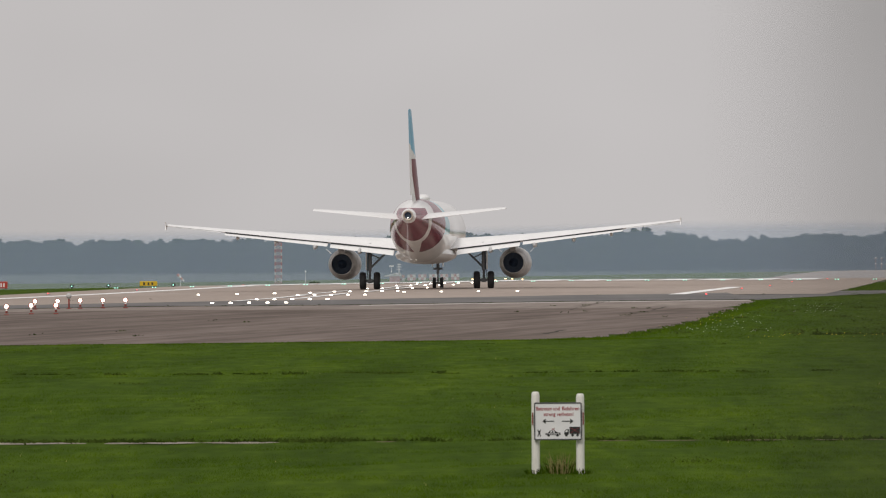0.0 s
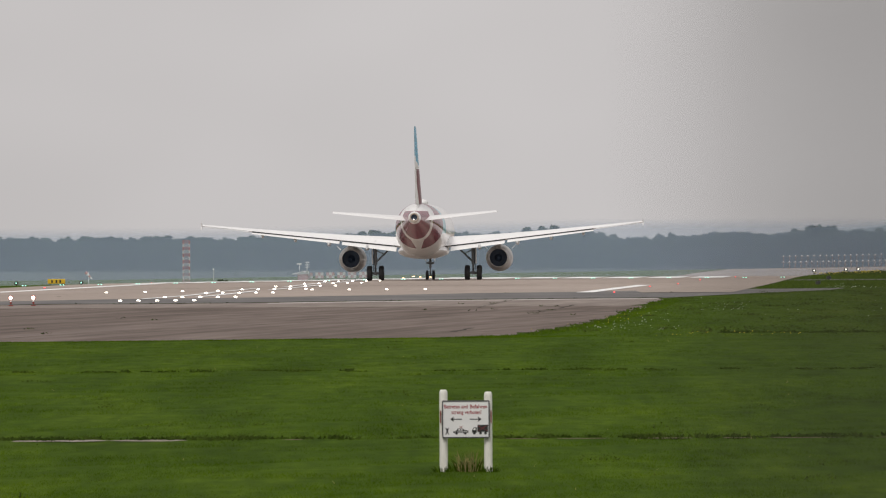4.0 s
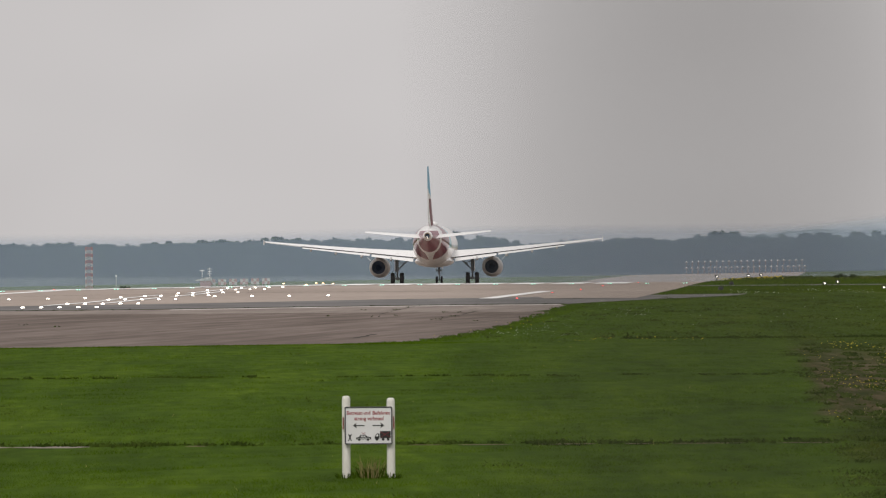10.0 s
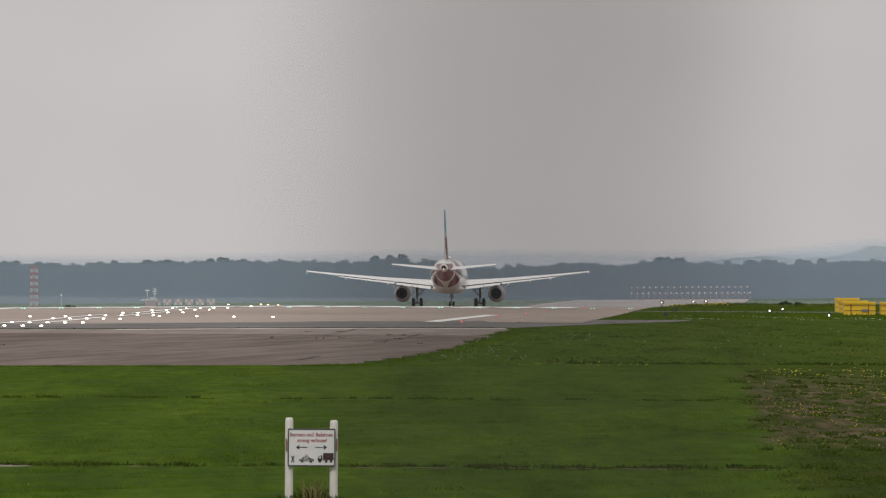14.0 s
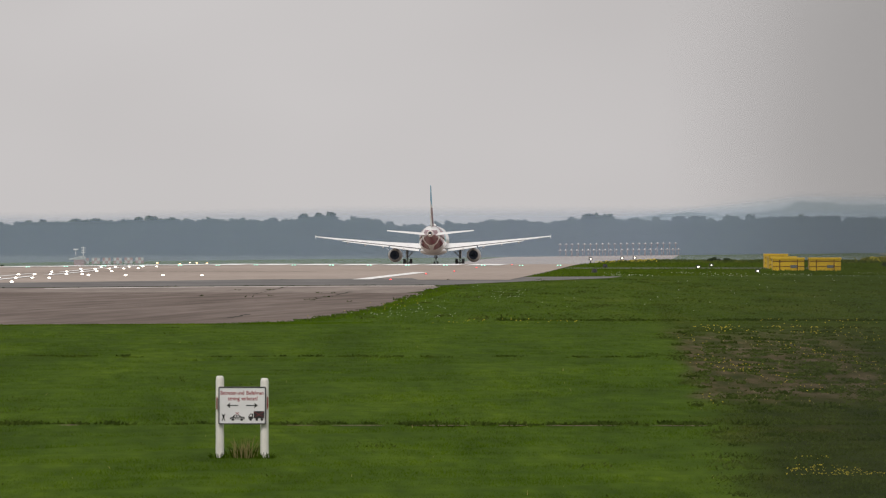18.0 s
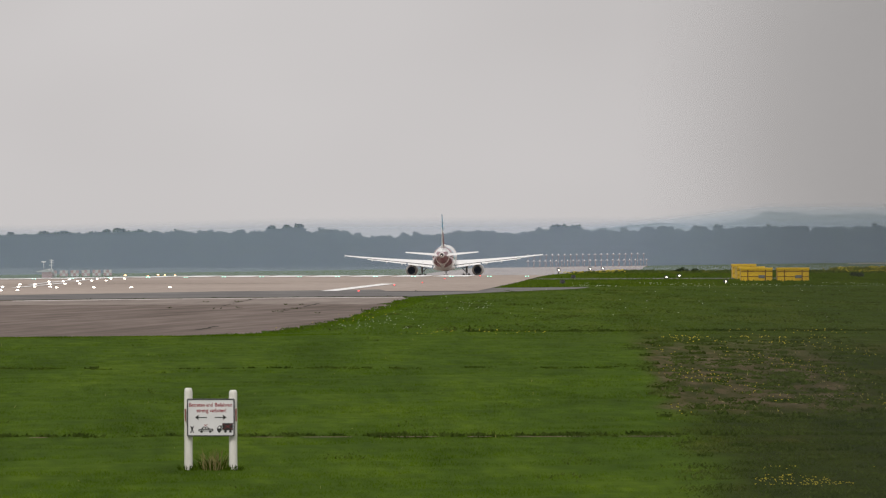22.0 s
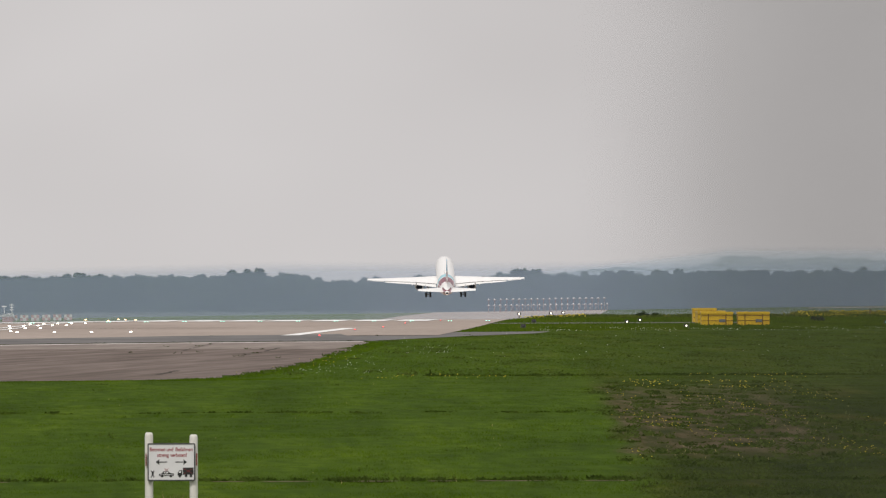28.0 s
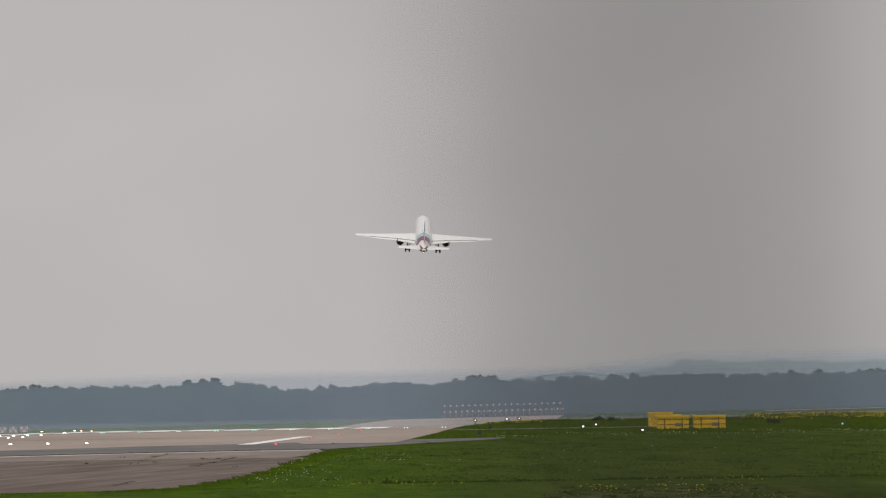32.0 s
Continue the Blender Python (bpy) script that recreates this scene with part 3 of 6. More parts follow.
def build_wing(plane, side):
    bm = bmesh.new()
    rings = []
    for x in (1.0, 1.98, 4.2, 6.4, 9.0, 11.5, 13.3, 13.35, 15.2, 16.6, 17.0):
        lead, trail, z, tilt = wing_at(x)
        cut = 0.80 if x < 13.32 else 0.86
        chord = (lead - trail) * cut
        th = 0.118 - 0.028 * (x - 1.98) / 15
        rings.append(foil_ring(side * x, lead, z, chord, th / cut, tilt, 11))
    loft(bm, rings)
    wing = part("wing", bm, GREY_WING, plane, "pale grey swept wing", True)
    for a, b, name, drop in ((2.1, 6.3, "inboard_flap", 8), (6.5, 13.2, "outboard_flap", 7), (13.45, 16.4, "aileron", 2)):
        bm = bmesh.new()
        rings = []
        for x in (a, (a + b) / 2, b):
            lead, trail, z, tilt = wing_at(x)
            full = lead - trail
            frac = 0.80 if x < 13.32 else 0.87
            hinge_y = lead - full * (frac - 0.015) * math.cos(radians(tilt))
            hinge_z = z - full * frac * math.sin(radians(tilt)) - (0.15 if drop > 5 else 0.05) * (1 if x < 6.5 else 0.8)
            rings.append(foil_ring(side * x, hinge_y, hinge_z, full * (1.03 - frac), 0.13, tilt + drop, 7))
        loft(bm, rings)
        part(name, bm, WHITE, wing, "", True)
        # Near-black strip behind the wing's edge, painted as the slot's shade.
        bm = bmesh.new()
        strip = []
        for x in (a, (a + b) / 2, b):
            lead, trail, z, tilt = wing_at(x)
            full = lead - trail
            frac = 0.80 if x < 13.32 else 0.86
            ty, tz = lead - full * frac * math.cos(radians(tilt)), z - full * frac * math.sin(radians(tilt))
            deep = 0.10 if drop > 5 else 0.07
            strip.append([(side * x, ty + 0.03, tz + 0.005), (side * x, ty - 0.004, tz + 0.0), (side * x, ty - 0.004, tz - deep), (side * x, ty + 0.03, tz - deep)])
        loft(bm, strip)
        part("slot_shade", bm, GAP_SHADE, wing, "dark strip standing in for shade in the flap slot")
    for x, size in ((4.35, 0.85), (7.3, 0.85), (9.9, 0.7), (12.4, 0.6)):
        lead, trail, z, tilt = wing_at(x)
        bm = bmesh.new()
        zz = z - (lead - trail) * math.sin(radians(tilt)) - 0.12
        rings = []
        for s, r in ((0, 0.03), (0.15, 0.13), (0.5, 0.19), (0.8, 0.14), (1.0, 0.02)):
            rings.append([(side * x + r * size * math.cos(2 * math.pi * i / 10), trail + 1.6 - 2.5 * s * size, zz - 0.08 - 0.28 * s * size + 1.35 * r * size * math.sin(2 * math.pi * i / 10)) for i in range(10)])
        loft(bm, rings)
        part("flap_fairing", bm, NACELLE, wing, "", True)
    lead, trail, z, tilt = wing_at(17.03)
    bm = bmesh.new()
    loft(bm, [[(side * (17.03 + o), lead + 0.1, z), (side * (17.03 + o), trail + 0.35, z + 0.22), (side * (17.03 + o), trail - 0.15, z + 0.22), (side * (17.03 + o), trail - 0.05, z - 0.05),
               (side * (17.03 + o), trail - 0.15, z - 0.3), (side * (17.03 + o), trail + 0.3, z - 0.3)] for o in (0.0, 0.04)])
    part("wingtip_fence", bm, GREY_WING, wing)


def build_engine(plane, side):
    x, z = side * 5.72, 1.72
    bm = bmesh.new()
    turned(bm, (6.35, 6.5, 6.35, 5.7, 4.6, 3.0, 1.6, 0.75, 0.78), (0.78, 0.88, 0.94, 1.0, 1.05, 1.03, 0.95, 0.72, 0.68), (x, z), 32, False)
    cowl = part("engine", bm, NACELLE, plane, "grey weathered jet engine cowling", True)
    bm = bmesh.new()
    turned(bm, (0.78, 1.0, 1.38), (0.678, 0.665, 0.65), (x, z), 32, False)
    turned(bm, (1.36, 1.361), (0.65, 0.0001), (x, z), 32, False)
    turned(bm, (1.35, 1.1, 0.95), (0.30, 0.16, 0.04), (x, z), 20, True)
    part("exhaust", bm, SOOT, cowl, "dark sooty exhaust", True)
    bm = bmesh.new()
    turned(bm, (5.7, 5.68), (0.90, 0.0001), (x, z), 32, True)
    turned(bm, (5.72, 6.2), (0.35, 0.02), (x, z), 16, True)
    part("fan", bm, SOOT, cowl, "", True)
    bm = bmesh.new()
    lead, trail, wz, tilt = wing_at(5.72)
    loft(bm, [[(x - w, 5.0, z + 0.95), (x - w, 1.0, z + 0.66), (x - w, 0.2, z + 0.95), (x - w, -0.6, wz - 0.45), (x - w, 3.0, wz - 0.1), (x - w, 4.4, z + 1.35)] for w in (-0.19, 0.19)])
    part("pylon", bm, NACELLE, cowl)
    for s in (-1, 1):
        bm = bmesh.new()
        loft(bm, [[(x + s * 0.95, 5.0, z + 0.75), (x + s * 0.95, 4.2, z + 0.72), (x + s * (1.28), 4.25, z + 1.05)], [(x + s * 0.98, 5.0, z + 0.72), (x + s * 0.98, 4.2, z + 0.70), (x + s * 1.3, 4.25, z + 1.03)]])
        part("strake", bm, NACELLE, cowl)


def build_wheel(parent, x, y, r, w):
    bm = bmesh.new()
    prof = [(-0.5, 0.62), (-0.5, 0.86), (-0.36, 0.97), (-0.12, 1.0), (0.12, 1.0), (0.36, 0.97), (0.5, 0.86), (0.5, 0.62)]
    loft(bm, [[(x + o * w, y + r * k * math.cos(2 * math.pi * i / 24), r + r * k * math.sin(2 * math.pi * i / 24)) for i in range(24)] for o, k in prof], False)
    tyre = part("tyre", bm, RUBBER, parent, "black rubber tyre", True)
    bm = bmesh.new()
    loft(bm, [[(x + o * w, y + r * k * math.cos(2 * math.pi * i / 20), r + r * k * math.sin(2 * math.pi * i / 20)) for i in range(20)] for o, k in ((-0.44, 0.2), (-0.4, 0.63), (0.4, 0.63), (0.44, 0.2))])
    part("rim", bm, STEEL, tyre, "", True)


GEAR_LEGS = []


def build_main_gear(plane, side):
    x = side * 3.795
    bm = bmesh.new()
    tube(bm, (x, 0, 0.58), (x, 0, 1.35), 0.075, n=12)
    tube(bm, (x, 0, 1.25), (x, 0.1, 3.1), 0.135, n=14)
    tube(bm, (x - 0.52, 0, 0.58), (x + 0.52, 0, 0.58), 0.09, n=12)
    box(bm, x - 0.16, x + 0.16, -0.14, 0.14, 0.44, 0.72, 0.04)
    leg = part("main_gear", bm, STEEL, plane, "dark steel landing gear leg", True)
    GEAR_LEGS.append(leg)
    bm = bmesh.new()
    tube(bm, (x - side * 0.05, 0.02, 1.45), (x - side * 1.5, 0.3, 2.85), 0.07, n=10)
    part("side_brace", bm, STEEL, leg, "", True)
    bm = bmesh.new()
    tube(bm, (x - side * 0.08, 0.02, 2.35), (x - side * 0.72, 0.16, 2.05), 0.04, n=8)
    part("lock_link", bm, STEEL, leg)
    bm = bmesh.new()
    tube(bm, (x, -0.12, 1.2), (x, -0.42, 0.98), 0.05, n=8)
    tube(bm, (x, -0.42, 0.98), (x, -0.1, 0.7), 0.05, n=8)
    part("torque_link", bm, STEEL, leg)
    bm = bmesh.new()
    tube(bm, (x + side * 0.16, -0.05, 0.75), (x + side * 0.17, -0.02, 2.6), 0.022, n=6)
    part("brake_hose", bm, RUBBER, leg)
    bm = bmesh.new()
    box(bm, x + side * 0.22 - 0.025, x + side * 0.22 + 0.025, -0.35, 0.5, 1.3, 2.65, 0.01)
    part("gear_door", bm, WHITE, leg)
    build_wheel(leg, x - 0.465, 0, 0.585, 0.40)
    build_wheel(leg, x + 0.465, 0, 0.585, 0.40)


def build_nose_gear(plane):
    y = 12.64
    bm = bmesh.new()
    tube(bm, (0, y, 0.39), (0, y, 1.1), 0.055, n=12)
    tube(bm, (0, y, 1.0), (0, y + 0.1, 2.0), 0.10, n=12)
    tube(bm, (-0.3, y, 0.39), (0.3, y, 0.39), 0.06, n=10)
    leg = part("nose_gear", bm, STEEL, plane, "dark steel nose landing gear leg", True)
    bm = bmesh.new()
    tube(bm, (0, y + 0.1, 1.2), (0, y + 1.2, 1.95), 0.05, n=8)
    part("drag_brace", bm, STEEL, leg)
    bm = bmesh.new()
    box(bm, -0.32, 0.32, y - 0.1, y - 0.02, 1.28, 1.44, 0.02)
    part("taxi_lamp_bar", bm, STEEL, leg)
    for s in (-1, 1):
        bm = bmesh.new()
        box(bm, s * 0.36 - 0.015, s * 0.36 + 0.015, y - 0.75, y + 0.6, 1.5, 1.95)
        part("gear_door", bm, WHITE, leg)
        build_wheel(leg, s * 0.25, y, 0.39, 0.22)


def build_airliner():
    plane = thing("airliner", "white twin-jet airliner with burgundy tail and teal fin, taking off", "airplane")
    skin = livery()
    # stations: y, centre height, half width, half height
    st = [(17.75, 3.25, 0.03, 0.03), (17.5, 3.28, 0.42, 0.40), (16.8, 3.4, 0.9, 0.9), (15.5, 3.6, 1.42, 1.45), (13.8, 3.78, 1.82, 1.92), (12.0, 3.84, 1.96, 2.06), (9.0, 3.85, 1.975, 2.07),
          (4.0, 3.85, 1.975, 2.07), (0, 3.85, 1.975, 2.07), (-4.0, 3.85, 1.975, 2.07), (-6.5, 3.88, 1.97, 2.05), (-8.5, 4.0, 1.9, 1.95), (-10.5, 4.17, 1.76, 1.78), (-12.5, 4.36, 1.55, 1.56),
          (-14.5, 4.53, 1.26, 1.28), (-16.3, 4.66, 0.95, 0.98), (-17.8, 4.74, 0.68, 0.70), (-19.0, 4.78, 0.47, 0.48), (-19.7, 4.8, 0.36, 0.36)]
    n = 40
    bm = bmesh.new()
    loft(bm, [[(w * math.cos(2 * math.pi * i / n), y, zc + h * math.sin(2 * math.pi * i / n)) for i in range(n)] for y, zc, w, h in st])
    body = part("fuselage", bm, skin, plane, "white fuselage with burgundy tail pattern", True)
    bm = bmesh.new()
    turned(bm, (-19.6, -19.95, -19.93, -19.7), (0.37, 0.30, 0.24, 0.22), (0, 4.8), 24, False)
    part("tail_cone", bm, PALE_SKIN, body, "pale bare-metal tail cone", True)
    bm = bmesh.new()
    turned(bm, (-19.75, -19.76), (0.23, 0.0001), (0, 4.8), 20, True)
    part("power_unit_exhaust", bm, SOOT, body)
    bm = bmesh.new()
    turned(bm, (-19.93, -20.0), (0.03, 0.02), (-0.02, 4.66), 10, True)
    part("tail_light", bm, LAMP_W, body)
    bm = bmesh.new()
    loft(bm, [[(w * math.cos(2 * math.pi * i / 16), y, zc + h * math.sin(2 * math.pi * i / 16)) for i in range(16)] for y, zc, w, h in
              ((7.5, 2.35, 0.9, 0.35), (6.0, 2.32, 1.7, 0.56), (2.0, 2.28, 1.93, 0.62), (-3.0, 2.28, 1.93, 0.62), (-5.0, 2.34, 1.6, 0.50), (-6.5, 2.35, 0.8, 0.3))])
    part("belly_fairing", bm, WHITE, body, "", True)
    bm = bmesh.new()
    loft(bm, [[(w * math.cos(2 * math.pi * i / 20), y, 6.0 + h * math.sin(2 * math.pi * i / 20)) for i in range(20)] for y, w, h in ((-1.9, 0.1, 0.06), (-2.6, 0.40, 0.22), (-3.5, 0.48, 0.30), (-4.4, 0.42, 0.26), (-5.2, 0.08, 0.06))])
    part("antenna_dome", bm, WHITE, body, "white rounded antenna dome", True)
    # fin and rudder
    paint = fin_livery()
    bm = bmesh.new()
    rings = []
    for zz in (5.2, 6.0, 7.2, 8.5, 9.5, 10.8, 11.55, 11.72):
        s = (zz - 5.7) / 6.06
        lead, chord = -10.6 - 5.8 * s, (6.5 - 4.3 * s) * 0.72
        thin = 0.6 if zz > 11.7 else 1.0
        rings.append([(h, lead + y, zz) for y, h in foil(chord, thin * (0.088 - 0.026 * s) / 0.8, 9)])
    loft(bm, rings)
    fin = part("fin", bm, paint, body, "tail fin in burgundy, white and light blue", True)
    bm = bmesh.new()
    rings = []
    for zz in (6.15, 7.0, 8.5, 9.5, 10.8, 11.65):
        s = (zz - 5.7) / 6.06
        lead, chord = -10.6 - 5.8 * s, 6.5 - 4.3 * s
        rings.append([(h, lead - chord * 0.735 + y, zz) for y, h in foil(chord * 0.265, 0.118 - 0.03 * s, 7)])
    loft(bm, rings)
    part("rudder", bm, paint, fin, "", True)
    for side in (-1, 1):
        bm = bmesh.new()
        loft(bm, [foil_ring(side * x, ly, z, c, 0.10, 3.0, 8) for x, ly, z, c in ((0.3, -13.4, 4.74, 4.0), (1.0, -13.7, 4.78, 3.75), (6.2, -17.2, 5.24, 1.45), (6.23, -17.4, 5.23, 1.2))])
        part("tailplane", bm, WHITE, body, "", True)
        build_wing(plane, side)
        build_engine(plane, side)
        build_main_gear(plane, side)
    build_nose_gear(plane)
    return plane


PALE_SKIN = mat("bare_metal", (0.42, 0.36, 0.31), 0.4, metal=0.3, fine=0.1, fine_scale=8)
airliner = build_airliner()


# ---- notice board ----
def lettering(name, words, size, at, material, parent, width):
    """One printed word."""
    cu = bpy.data.curves.new(name, "FONT")
    cu.body, cu.size, cu.align_x, cu.align_y, cu.extrude, cu.offset = words, size, "CENTER", "BOTTOM_BASELINE", 0.001, 0.0015
    tmp = new(name, cu)
    bpy.context.view_layer.update()
    me = bpy.data.meshes.new_from_object(tmp.evaluated_get(bpy.context.evaluated_depsgraph_get()))
    bpy.data.objects.remove(tmp)
    xs = [v.co.x for v in me.vertices]
    k = width / (max(xs) - min(xs))
    me.transform(Matrix.Translation((at[0], at[1], at[2] - 0.03)) @ pose(0, 0, 0, 90, 0, 0) @ Matrix.Diagonal((k, 1, 1, 1)))
    me.materials.clear()
    me.materials.append(material)
    ob = new(name, me)
    ob.parent = parent
    return ob


def poly(bm, pts, y, depth=0.003):
    a = [bm.verts.new((x, y, z)) for x, z in pts]
    b = [bm.verts.new((x, y - depth, z)) for x, z in pts]
    bm.faces.new(b)
    for i in range(len(pts)):
        j = (i + 1) % len(pts)
        bm.faces.new((a[i], a[j], b[j], b[i]))


def disc(cx, cz, r, n=14):
    return [(cx + r * math.cos(2 * math.pi * i / n), cz + r * math.sin(2 * math.pi * i / n)) for i in range(n)]


def build_notice():
    y = 159.0
    s = y / FOCAL
    z0 = float(ground_z(0.0, y))
    board = thing("notice_board", "white notice board on two thick white posts in the grass", "sign", at=pose(0, y, z0 - 0.01))
    for x, top in ((-39.5 * s, 1.335), (39.5 * s, 1.30)):
        bm = bmesh.new()
        r = 0.066
        n = 18
        rings = [[(x + k * r * math.cos(2 * math.pi * i / n), k * r * math.sin(2 * math.pi * i / n), h) for i in range(n)] for h, k in
                 ((-0.2, 1.03), (0.0, 1.03), (0.5, 1.0), (top - 0.07, 1.0), (top - 0.03, 0.93), (top - 0.01, 0.8), (top, 0.6))]
        loft(bm, rings)
        part("post", bm, POSTWHITE, board, "white painted wooden post", True)
    zc = 0.86
    w, h = 0.372, 0.292
    bm = bmesh.new()
    box(bm, -w, w, -0.115, -0.09, zc - h, zc + h, 0.012)
    panel = part("panel", bm, SIGNWHITE, board, "white panel with red lettering and pictograms")
    bm = bmesh.new()
    for x0, x1, za, zb in ((-w, w, zc + h - 0.008, zc + h + 0.011), (-w, w, zc - h - 0.011, zc - h + 0.008), (-w - 0.011, -w + 0.008, zc - h, zc + h), (w - 0.008, w + 0.011, zc - h, zc + h)):
        box(bm, x0, x1, -0.124, -0.085, za, zb, 0.005)
    part("rim", bm, RIMDARK, panel, "dark rim")
    for x in (-w - 0.035, w + 0.035):
        bm = bmesh.new()
        box(bm, x - 0.009, x + 0.009, -0.1, -0.075, zc - 0.06, zc + 0.14, 0.004)
        part("clip", bm, RUSTRED, board, "rusty red edge clip")
    f = -0.1165
    for word, at_x, at_z, wide in (("Betreten", -0.222, 0.205, 0.25), ("und", -0.022, 0.205, 0.105), ("Befahren", 0.205, 0.205, 0.275), ("streng", -0.135, 0.115, 0.19), ("verboten!", 0.118, 0.115, 0.265)):
        lettering("lettering", word, 0.085, (at_x, f, zc + at_z), SIGNRED, panel, wide)
    for sgn in (-1, 1):
        bm = bmesh.new()
        cx = sgn * 0.155
        poly(bm, [(cx - sgn * 0.09, zc - 0.006), (cx + sgn * 0.05, zc - 0.006), (cx + sgn * 0.05, zc + 0.008), (cx - sgn * 0.09, zc + 0.008)], f)
        poly(bm, [(cx + sgn * 0.095, zc + 0.001), (cx + sgn * 0.035, zc + 0.046), (cx + sgn * 0.05, zc + 0.001), (cx + sgn * 0.035, zc - 0.044)], f)
        part("arrow", bm, BLACK, panel, "black arrow")
    # pictograms: a crossed walker as bars, a car, a lorry
    bm = bmesh.new()
    cx, cz = -0.30, zc - 0.19
    for a, b in (((-0.024, -0.055), (0.024, 0.055)), ((0.024, -0.055), (-0.024, 0.055))):
        d = Vector((b[0] - a[0], b[1] - a[1])).normalized()
        q = Vector((-d.y, d.x)) * 0.007
        poly(bm, [(cx + a[0] + q.x, cz + a[1] + q.y), (cx + b[0] + q.x, cz + b[1] + q.y), (cx + b[0] - q.x, cz + b[1] - q.y), (cx + a[0] - q.x, cz + a[1] - q.y)], f)
    poly(bm, [(cx - 0.014, cz - 0.02), (cx + 0.014, cz - 0.02), (cx + 0.014, cz + 0.04), (cx - 0.014, cz + 0.04)], f + 0.0005)
    part("cross_mark", bm, BLACK, panel)
    bm = bmesh.new()
    cx, cz = -0.08, zc - 0.205
    poly(bm, [(cx - 0.12, cz - 0.015), (cx + 0.12, cz - 0.015), (cx + 0.12, cz + 0.02), (cx + 0.06, cz + 0.03), (cx + 0.03, cz + 0.055), (cx - 0.05, cz + 0.055), (cx - 0.075, cz + 0.022), (cx - 0.12, cz + 0.012)], f)
    for o in (-0.07, 0.07):
        poly(bm, disc(cx + o, cz - 0.018, 0.022), f - 0.001)
    part("car_pictogram", bm, BLACK, panel, "black car pictogram")
    bm = bmesh.new()
    for xa, xb in ((-0.045, -0.012), (-0.004, 0.03)):
        poly(bm, [(cx + xa, cz + 0.024), (cx + xb, cz + 0.024), (cx + xb - 0.006, cz + 0.046), (cx + xa + 0.008, cz + 0.046)], f - 0.003, 0.001)
    poly(bm, [(cx - 0.10, cz - 0.004), (cx + 0.10, cz - 0.004), (cx + 0.10, cz + 0.008), (cx - 0.10, cz + 0.006)], f - 0.003, 0.001)
    part("car_windows", bm, SIGNWHITE, panel)
    bm = bmesh.new()
    poly(bm, [(cx - 0.03, cz + 0.06), (cx - 0.02, cz + 0.06), (cx + 0.035, cz + 0.10), (cx + 0.025, cz + 0.10)], f)
    poly(bm, [(cx + 0.02, cz + 0.06), (cx + 0.03, cz + 0.06), (cx - 0.025, cz + 0.10), (cx - 0.035, cz + 0.10)], f)
    part("red_cross", bm, SIGNRED, panel)
    cx = 0.225
    bm = bmesh.new()
    poly(bm, [(cx - 0.04, cz + 0.0), (cx + 0.13, cz + 0.0), (cx + 0.13, cz + 0.115), (cx - 0.04, cz + 0.115)], f)
    poly(bm, [(cx - 0.125, cz - 0.01), (cx - 0.05, cz - 0.01), (cx - 0.05, cz + 0.075), (cx - 0.095, cz + 0.075), (cx - 0.125, cz + 0.03)], f)
    for o in (-0.09, 0.01, 0.09):
        poly(bm, disc(cx + o, cz - 0.018, 0.022), f - 0.001)
    part("lorry_pictogram", bm, BLACK, panel, "black lorry pictogram")
    bm = bmesh.new()
    poly(bm, [(cx - 0.112, cz + 0.03), (cx - 0.07, cz + 0.03), (cx - 0.07, cz + 0.062), (cx - 0.09, cz + 0.062)], f - 0.003, 0.001)
    part("lorry_window", bm, SIGNWHITE, panel)
    bm = bmesh.new()
    for a in (-1, 1):
        poly(bm, [(cx + 0.045 - a * 0.07, cz + 0.02), (cx + 0.055 - a * 0.07, cz + 0.02), (cx + 0.045 + a * 0.07, cz + 0.1), (cx + 0.035 + a * 0.07, cz + 0.1)], f - 0.004)
    part("red_cross", bm, SIGNRED, panel)


build_notice()


# ---- fence bar close before the eye ----
def build_fence_bar():
    z0 = float(ground_z(BAR_X, BAR_Y))
    t = thing("fence_post", "thin dark steel fence bar standing upright in the grass", "fence", at=pose(BAR_X, BAR_Y, z0))
    bm = bmesh.new()
    tube(bm, (0, 0, -0.25), (0, 0, 2.02), BAR_WIDE / 2, n=14)
    bar = part("bar", bm, FENCE, t, "", True)
    bm = bmesh.new()
    turned(bm, (0, 0.004, 0.012, 0.016), (0.0046, 0.0066, 0.0055, 0.001), n=14)
    bmesh.ops.transform(bm, matrix=pose(0, 0, 2.018, 90), verts=bm.verts)
    part("cap", bm, FENCE, bar, "", True)
    bm = bmesh.new()
    loft(bm, [[(r * math.cos(k * math.pi / 8), r * math.sin(k * math.pi / 8), z) for k in range(16)] for z, r in ((-0.2, 0.05), (0.015, 0.05), (0.03, 0.042), (0.035, 0.006))])
    part("footing", bm, PALE, t, "small round concrete footing", True)


FENCE = mat("fence_steel", (0.028, 0.029, 0.024), 0.8, second=(0.04, 0.038, 0.032), scale=9, fine=0.2, fine_scale=60, spec=0.25)
build_fence_bar()


